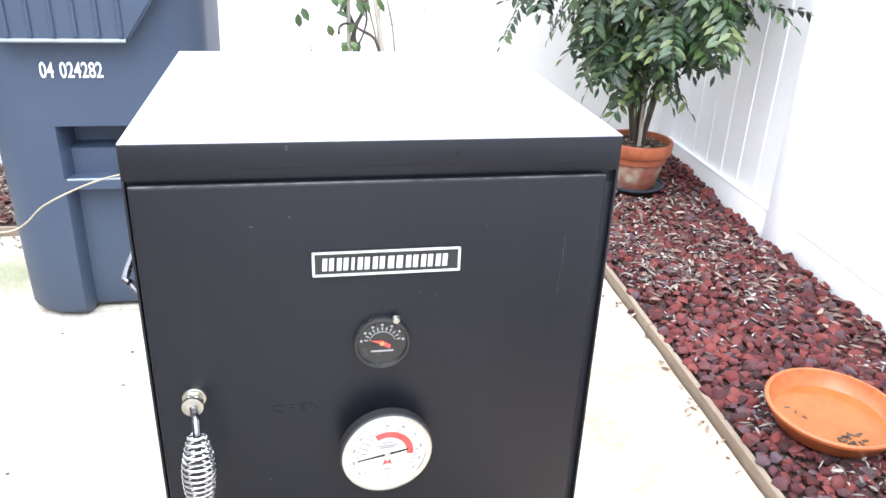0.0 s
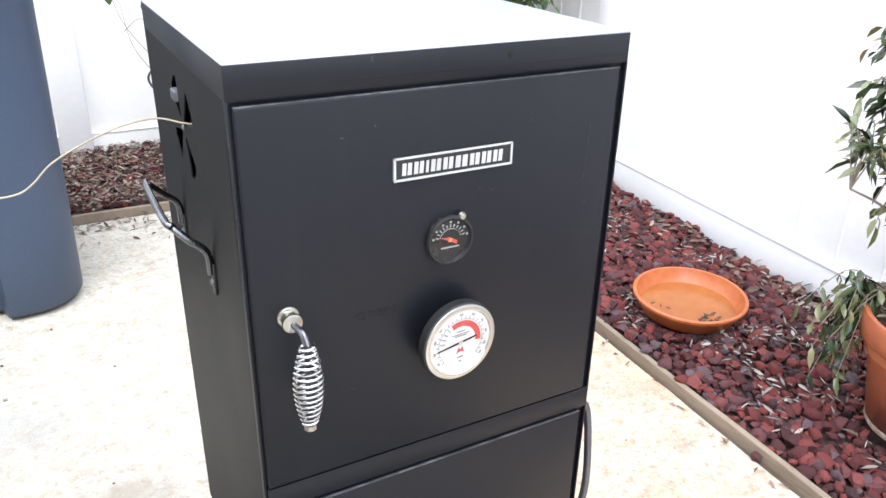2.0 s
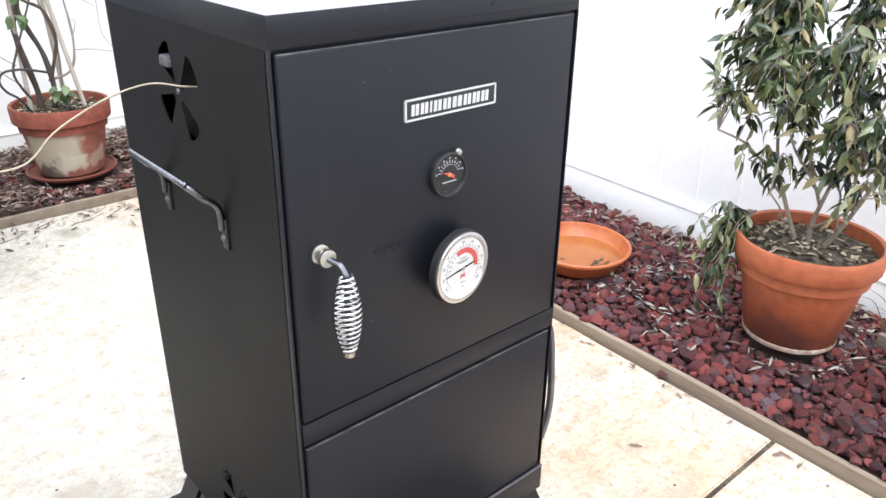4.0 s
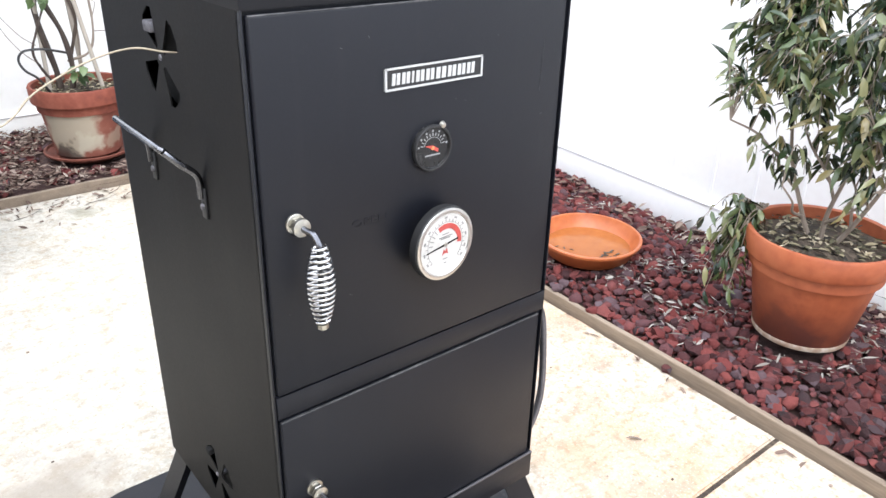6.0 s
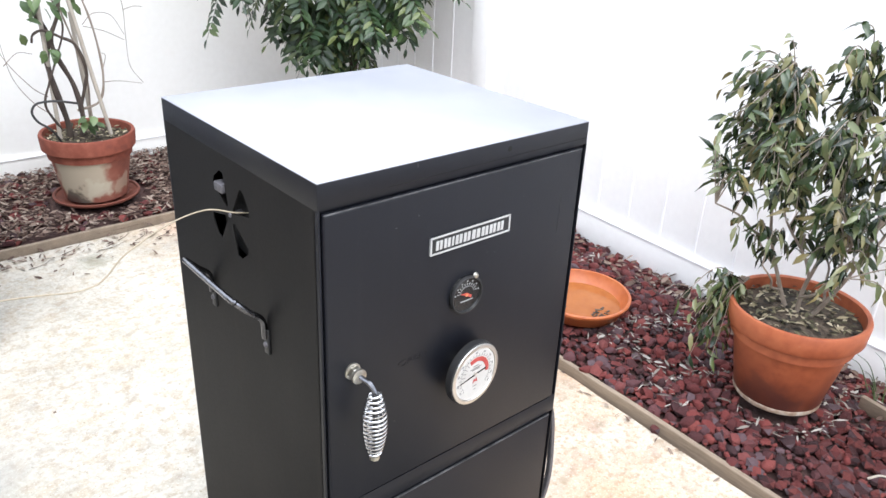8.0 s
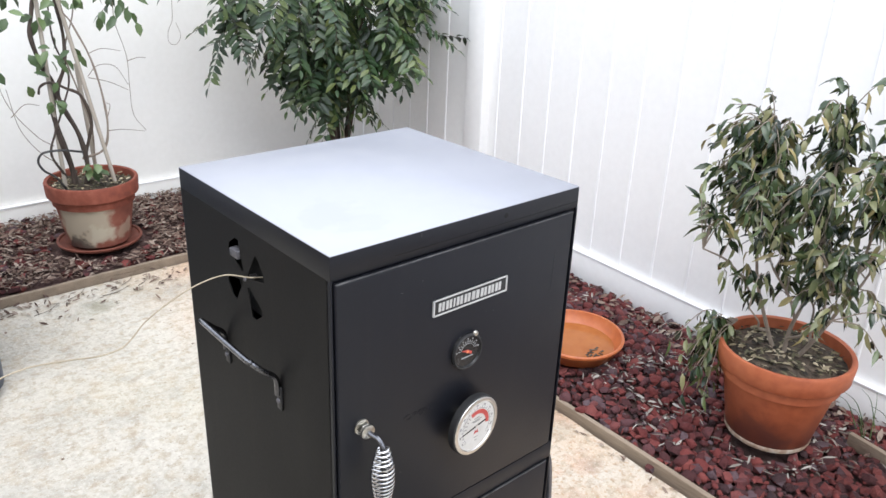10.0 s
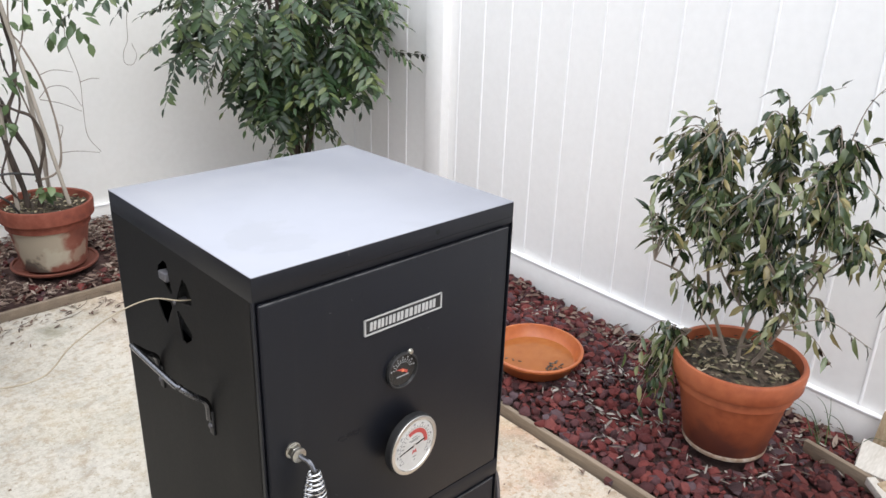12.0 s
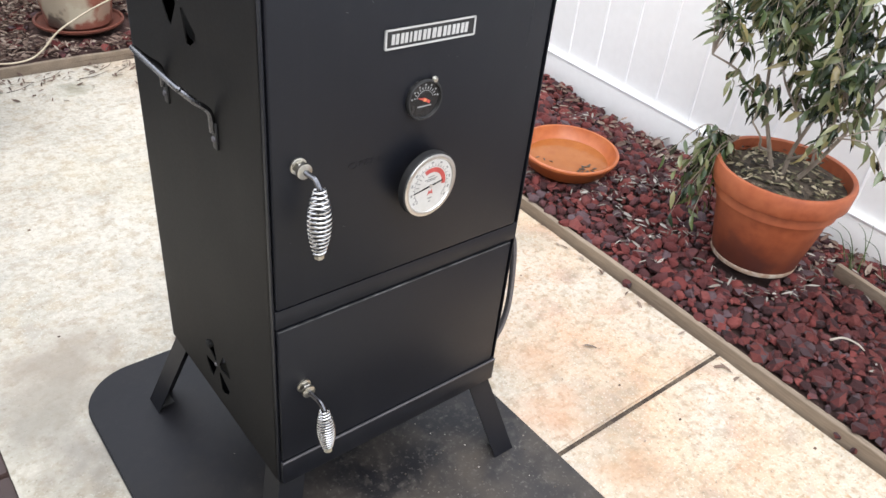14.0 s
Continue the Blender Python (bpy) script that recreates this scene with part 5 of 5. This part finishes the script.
    for line in ([(0.775, 2.74, 1.25), (0.775, 2.74, 1.02), (0.764, 2.74, 0.93), (0.758, 2.74, 0.853), (0.735, 2.74, 0.803), (0.735, 2.74, 0.757), (0.768, 2.74, 0.748), (0.790, 2.74, 0.786), (0.773, 2.74, 0.839)], [(0.60, 2.76, 1.20), (0.775, 2.74, 1.16), (0.92, 2.72, 1.22)]):
        stem("tendril", [(a - x, b - y, z) for a, b, z in line], 0.0018, 0.0011, BARK_PALE)
    part("irrigation_hose", tube(curve([(x - 0.105, y - 0.06, 0.30), (x - 0.142, y - 0.075, 0.365), (x - 0.179, y - 0.075, 0.398), (x - 0.194, y - 0.075, 0.435), (x - 0.176, y - 0.075, 0.463), (x - 0.131, y - 0.075, 0.467), (x - 0.09, y - 0.07, 0.460), (x - 0.03, y - 0.05, 0.44)], 6), 0.0042, 8), HOSE, plant, "thin black hose loop")
    leaves = Leaves()
    for c, r, n in (((x - 0.24, y - 0.05, 1.02), (0.09, 0.08, 0.16), 20), ((x - 0.02, y - 0.02, 1.10), (0.16, 0.08, 0.16), 42), ((x + 0.15, y - 0.02, 1.0), (0.11, 0.06, 0.09), 20), ((x - 0.08, y - 0.03, 0.82), (0.10, 0.05, 0.14), 22), ((x - 0.09, y - 0.04, 0.63), (0.03, 0.03, 0.02), 7), ((x + 0.0, y - 0.07, 0.372), (0.022, 0.02, 0.035), 9)):
        for i in range(n):
            p = in_ellipsoid(c, r, 0.1)
            leaves.add(p, jitter(0.8) + Vector((0, -0.2, -0.6)), Vector((0, -0.6, 1)) + jitter(0.6), rng.uniform(0.04, 0.066), rng.uniform(0.024, 0.036), 0.15)
    for dx, z in ((-0.27, 0.76), (-0.285, 0.74), (-0.175, 0.70), (0.236, 0.90), (0.205, 0.95), (0.10, 0.925)):
        leaves.add(Vector((x + dx, y - 0.03, z)), Vector((0.1, 0, -1)) + jitter(0.3), Vector((0, -1, 0.1)), 0.055, 0.032, 0.1)
    leaves.mesh("foliage", LEAF_VINE, plant)


vine()


def corner_tree():
    plant = thing("potted_tree", (*POT_T, 0.24), "leafy green pinnate-leaved tree in a pot in the fence corner", "tree")
    root = Vector((*POT_T, 0.24))
    leaves, twigs = Leaves(), bmesh.new()
    forks = []
    part("stake", tube([root + Vector((-0.015, -0.05, 0)), root + Vector((-0.03, -0.04, 0.9))], 0.009, 8), STAKE, plant, "pale stake")
    for k in range(5):
        a = k * 1.26
        tip = root + Vector((-0.06 + 0.2 * math.cos(a), -0.08 + 0.16 * math.sin(a), 1.1 + 0.1 * (k % 2)))
        line = wander(root + Vector((0.02 * math.cos(a), 0.02 * math.sin(a), 0)), tip, 0.03)
        part("stem" if k else "trunk", tube(line, lambda t: 0.012 - 0.007 * t, 7), BARK, plant)
        forks += line[6:]
    count = 0
    for c, r, n in (((1.22, 2.26, 1.12), (0.42, 0.38, 0.32), 125), ((1.16, 2.30, 0.86), (0.24, 0.26, 0.18), 30), ((1.38, 2.10, 0.90), (0.18, 0.22, 0.18), 40), ((1.25, 2.22, 0.72), (0.18, 0.20, 0.18), 58), ((1.47, 2.12, 1.12), (0.10, 0.15, 0.16), 30), ((0.88, 2.32, 0.92), (0.10, 0.12, 0.16), 9), ((1.45, 2.2, 0.82), (0.07, 0.14, 0.12), 7), ((0.62, 2.4, 1.18), (0.16, 0.1, 0.1), 8)):
        for i in range(n):
            p = in_ellipsoid(c, r, 0.25)
            p.x, p.y = min(p.x, 1.55), min(p.y, 2.72)
            f = min(forks, key=lambda q: (q - p).length)
            if i % 3 == 0:
                tube(wander(f, p, 0.02, 2), lambda t: 0.003 - 0.002 * t, 4, twigs)
            d = (p - Vector((1.25, 2.3, 0.95)))
            d.z = -0.25
            d = (d.normalized() + jitter(0.95) + Vector((0, -0.15, -0.6))).normalized()
            # one pinnate leaf: a rachis with paired leaflets
            length = rng.uniform(0.16, 0.25)
            side = d.cross(Vector((0, 0, 1)) + jitter(0.3)).normalized()
            nrm = side.cross(d)
            pairs = rng.randint(5, 7)
            tube([p, p + d * length * 0.5 - nrm * 0.004, p + d * length], 0.0009, 3, twigs)
            for k in range(pairs):
                q = p + d * length * (0.15 + 0.8 * k / pairs)
                for s in (-1, 1):
                    leaves.add(q, d * 0.55 + side * s + jitter(0.2) - Vector((0, 0, 0.25)), nrm, rng.uniform(0.05, 0.072), rng.uniform(0.020, 0.028), 0.12)
            leaves.add(p + d * length, d, nrm, 0.045, 0.017, 0.1)
    t = part("branchwork", twigs, BARK, plant)
    t["kind"] = "stuff"
    leaves.mesh("crown", LEAF_TREE, plant)


corner_tree()

# ---- offcuts of wood by the fence ----
def offcut(name, lo, hi, place, turn, mat, label):
    m = Matrix.Translation(place) @ Euler([radians(a) for a in turn]).to_matrix().to_4x4()
    return tagged(part(name, box(lo, hi, 0.002, m=m), mat), label, "timber", "timber offcuts")


offcut("timber_offcut", (-0.11, -0.008, 0), (0.11, 0.008, 0.042), (1.325, -0.215, 0.035), (0, 0, -100), EDGE_WOOD, "weathered grey board on edge in the lava rock")
offcut("timber_offcut", (-0.055, -0.045, 0), (0.055, 0.045, 0.022), (1.395, -0.268, 0.060), (8, -14, 12), PLANK_WHITE, "pale square cut block beside the fence")
offcut("timber_offcut", (-0.11, -0.012, 0), (0.11, 0.012, 0.13), (1.465, -0.34, 0.035), (-14, 0, -96), PLANK_OSB, "tan board leaning against the white fence")
offcut("timber_offcut", (-0.08, -0.09, 0), (0.08, 0.09, 0.014), (1.285, -0.43, 0.090), (12, -16, -35), PLANK_OSB, "strand board offcut lying on timber scraps")
offcut("timber_offcut", (-0.11, -0.012, 0), (0.11, 0.012, 0.022), (1.21, -0.375, 0.068), (0, 4, -130), PLANK_WHITE, "thin pale stick lying across timber scraps")
offcut("timber_offcut", (-0.075, -0.020, 0), (0.075, 0.020, 0.030), (1.12, -0.424, 0.045), (0, 0, -145), PLANK_NEW, "sawn timber offcut lying on lava rock")
offcut("timber_offcut", (-0.05, -0.014, 0), (0.05, 0.014, 0.024), (1.165, -0.385, 0.045), (0, 10, -125), PLANK_NEW, "short sawn timber offcut on lava rock")
offcut("timber_offcut", (-0.30, -0.10, 0), (0.30, 0.10, 0.016), (1.17, -0.562, 0.058), (1, 0, 7.5), PLANK_WHITE, "white weathered board lying over the edging")

# ---- small growth and twigs ----
weed = thing("weed", (1.43, -0.13, 0.04), "sparse grey-green weed blades growing at the fence foot", "weed")
for i in range(9):
    a = rng.uniform(0, 6.28)
    b = Vector((1.43 + rng.uniform(-0.05, 0.05), -0.13 + rng.uniform(-0.08, 0.08), 0.035))
    tip = b + Vector((0.07 * math.cos(a), 0.09 * math.sin(a), rng.uniform(0.05, 0.12)))
    part("blade", tube(curve([b, (b + tip) / 2 + Vector((0, 0, 0.03)), tip], 5), lambda t: 0.0018 - 0.0014 * t, 4), LEAF_VINE, weed)


def twig(line, r, label, material):
    tagged(part("dry_twig", tube(curve(line, 6), lambda t: r * (1 - 0.5 * t), 5), material), label, "twig", "dry twigs")


twig([(1.05, -0.25, 0.062), (1.07, -0.268, 0.072), (1.085, -0.295, 0.068), (1.088, -0.315, 0.060)], 0.003, "pale curved dry twig lying on lava rock", STAKE)
for i in range(7):
    a, x, y = rng.uniform(-0.6, 0.6), rng.uniform(-0.35, 0.35), rng.uniform(1.98, 2.11)
    twig([(x, y, 0.002), (x + 0.05 * math.cos(a), y + 0.05 * math.sin(a), 0.006), (x + 0.11 * math.cos(a + 0.4), y + 0.11 * math.sin(a + 0.4), 0.003)], 0.0012, "thin dry twig lying on the concrete", BARK)

# ---- lava rock, chips and litter (last) ----
def rock_mesh(seed):
    bm = bmesh.new()
    bmesh.ops.create_icosphere(bm, subdivisions=1, radius=1.0)
    sx, sy, sz = 1.0, 0.72 + 0.25 * ((seed * 37) % 10) / 10, 0.55 + 0.25 * ((seed * 53) % 10) / 10
    for v in bm.verts:
        k = 1 + 0.55 * noise.noise(v.co * 2.3 + Vector((seed * 3.1, 0, 0)))
        v.co = Vector((v.co.x * sx, v.co.y * sy, v.co.z * sz)) * k
    me = bpy.data.meshes.new("lava_rock")
    bm.to_mesh(me)
    bm.free()
    me.materials.append(LAVA)
    shade(me, 25)
    return me


ROCKS = [rock_mesh(i) for i in range(10)]
ROCK_V = [np.array([v.co[:] for v in me.vertices]) for me in ROCKS]
ROCK_F = [[tuple(p.vertices) for p in me.polygons] for me in ROCKS]
rr = random.Random(21)


class Pile:
    def __init__(self):
        self.v, self.f, self.n = [], [], 0

    def add(self, k, m):
        a = np.array(m)
        v = ROCK_V[k] @ a[:3, :3].T + a[:3, 3]
        self.v.append(v)
        self.f += [tuple(i + self.n for i in f) for f in ROCK_F[k]]
        self.n += len(v)

    def done(self, name, label, parent):
        me = bpy.data.meshes.new(name)
        me.from_pydata(np.concatenate(self.v).tolist(), [], self.f)
        ob = from_mesh(name, me, LAVA, parent, label, 50)
        ob["kind"] = "stuff"
        return ob


def rock_place(x, y, size, lift):
    return Matrix.Translation((x, y, bed_height(x, y) + lift)) @ Euler((rr.uniform(-0.5, 0.5), rr.uniform(-0.5, 0.5), rr.uniform(0, 6.28))).to_matrix().to_4x4() @ Matrix.Diagonal((size, size, size, 1))


def blocked(x, y, pad=0.0):
    return math.hypot(x - POT_F[0], y - POT_F[1]) < 0.105 + pad or math.hypot(x - 1.124, y - 0.666) < 0.10 + pad or math.hypot(x - POT_V[0], y - POT_V[1]) < 0.162 + pad or math.hypot(x - POT_T[0], y - POT_T[1]) < 0.12 + pad


lava = thing("lava_rock_bed", (1.25, 0, 0.03), "dark red and grey lava rock mulch along the fence", "lava rock")
pile, singles = Pile(), 0
y = -1.0
while y < 2.72:
    step = 0.0175 if y < 1.2 else 0.021
    x = edge_x(min(y, BED_END)) + 0.024
    while x < 1.525 + 0.07 * y:
        px, py = x + rr.uniform(-0.012, 0.012), y + rr.uniform(-0.012, 0.012)
        if not blocked(px, py):
            size = rr.choice((0.007, 0.008, 0.010, 0.011, 0.0125, 0.014, 0.016, 0.019, 0.022))
            m = rock_place(px, py, size, size * 0.35 + rr.uniform(0, 0.010))
            if -0.50 < py < 0.42 and px < 1.40 and size > 0.0135 and singles < 300:
                ob = new("lava_rock", ROCKS[rr.randrange(10)])
                ob.parent = lava
                ob.matrix_parent_inverse = WORLD_OF[lava].inverted()
                ob.matrix_basis = m
                singles += 1
            else:
                pile.add(rr.randrange(10), m)
        x += step * rr.uniform(0.85, 1.25)
    y += step * 0.95
for x, y, size in ((0.872, 0.19, 0.016), (0.855, -0.40, 0.014), (0.862, -0.47, 0.017), (0.845, -0.44, 0.009), (0.915, 1.32, 0.013)):
    ob = new("lava_rock", ROCKS[rr.randrange(10)])
    ob.parent = lava
    ob.matrix_parent_inverse = WORLD_OF[lava].inverted()
    ob.matrix_basis = Matrix.Translation((x, y, size * 0.5)) @ Matrix.Diagonal((size, size, size, 1))
pile.done("lava_rock_layer", "dark red lava rock", lava)

mulch = thing("mulch_bed", (0, 2.45, 0.03), "red-brown bark chips, lava rock and dry leaves along the back fence", "mulch")
pile = Pile()
for i in range(1100):
    x, y = rr.uniform(-2.2, 1.05), rr.uniform(2.16, 2.80)
    if not blocked(x, y, 0.02):
        pile.add(rr.randrange(10), rock_place(x, y, rr.choice((0.010, 0.013, 0.016, 0.019, 0.023)), rr.uniform(0.0, 0.012)))
pile.done("lava_rock_layer", "dark red lava rock", mulch)


def litter(name, spots, material, parent, label, lo, hi, slim):
    """Many small curled dry leaves and chips, lying about."""
    lv = Leaves()
    for x, y, z in spots:
        a = rr.uniform(0, 6.283)
        lv.add(Vector((x, y, z)), Vector((math.cos(a), math.sin(a), rr.uniform(-0.25, 0.35))), Vector((rr.uniform(-0.6, 0.6), rr.uniform(-0.6, 0.6), 1)), rr.uniform(lo, hi), rr.uniform(lo, hi) * slim, rr.uniform(-0.2, 0.3))
    return lv.mesh(name, material, parent, label)


spots = []
while len(spots) < 11000:
    x, y = rr.uniform(-1.4, 1.2), rr.uniform(2.15, 2.80)
    if not blocked(x, y, 0.03):
        spots.append((x, y, bed_height(x, y) + rr.uniform(0.008, 0.03)))
litter("bark_litter", spots, CHIPS, mulch, "dry bark chips and leaves", 0.010, 0.042, 0.36)
spots = []
while len(spots) < 2400:
    x, y = rr.uniform(0.95, 1.56), rr.choice((rr.uniform(-0.9, 2.2), rr.uniform(-0.1, 0.9), rr.uniform(1.2, 2.6)))
    if noise.noise((x * 5, y * 5, 3)) > 0.02 + (0.1 if y < 1 else -0.2) and not blocked(x, y, 0.02):
        spots.append((x, y, bed_height(x, y) + rr.uniform(0.016, 0.034)))
litter("pale_leaf_litter", spots, PALE_LITTER, lava, "pale dry leaf scraps", 0.007, 0.040, 0.24)
spots = []
for i in range(680):
    y = rr.uniform(1.3, 2.7) if i < 420 else rr.uniform(-0.4, 1.4)
    x = rr.uniform(edge_x(y) + 0.04, 1.55) if i < 420 else 1.51 + 0.07 * y - abs(rr.gauss(0, 0.09))
    if not blocked(x, y, 0.02):
        spots.append((x, y, bed_height(x, y) + rr.uniform(0.018, 0.035)))
litter("brown_leaf_litter", spots, CHIPS, lava, "brown dry leaves", 0.02, 0.05, 0.4)
spots = [(rr.uniform(-1.2, 0.9), 2.11 - abs(rr.gauss(0, 0.09)), rr.uniform(0.003, 0.008)) for i in range(340)]
spots += [(edge_x(y) - 0.02 - abs(rr.gauss(0, 0.02)), y, rr.uniform(0.003, 0.006)) for y in (rr.uniform(-0.2, 2.0) for i in range(65))]
tagged(litter("patio_litter", spots, CHIPS, None, "", 0.012, 0.04, 0.3), "dry leaves and chips blown against the edging boards", "litter", kind="stuff")
bm = bmesh.new()
for i in range(45):
    x, y, s = rr.uniform(-0.9, 0.85), rr.uniform(-0.4, 2.1), rr.uniform(0.0012, 0.003)
    if not (-0.38 < x < 0.34 and y < 0.58):
        box((x - s * rr.uniform(1, 2.4), y - s, 0.0), (x + s, y + s, s), 0, bm)
tagged(part("grit", bm, CHIPS, smooth=0), "small dark grit on the concrete", "grit", kind="stuff")
lv = Leaves()
lv.add(Vector((0.598, 0.090, 0.003)), Vector((0.8, -0.6, 0.15)), Vector((0, 0.3, 1)), 0.042, 0.009, 0.3)
me = lv.mesh("dry_leaf", PALE_LITTER, None)
me["kind"] = "thing"
tagged(me, "single curled dry leaf lying on the concrete", "leaf")
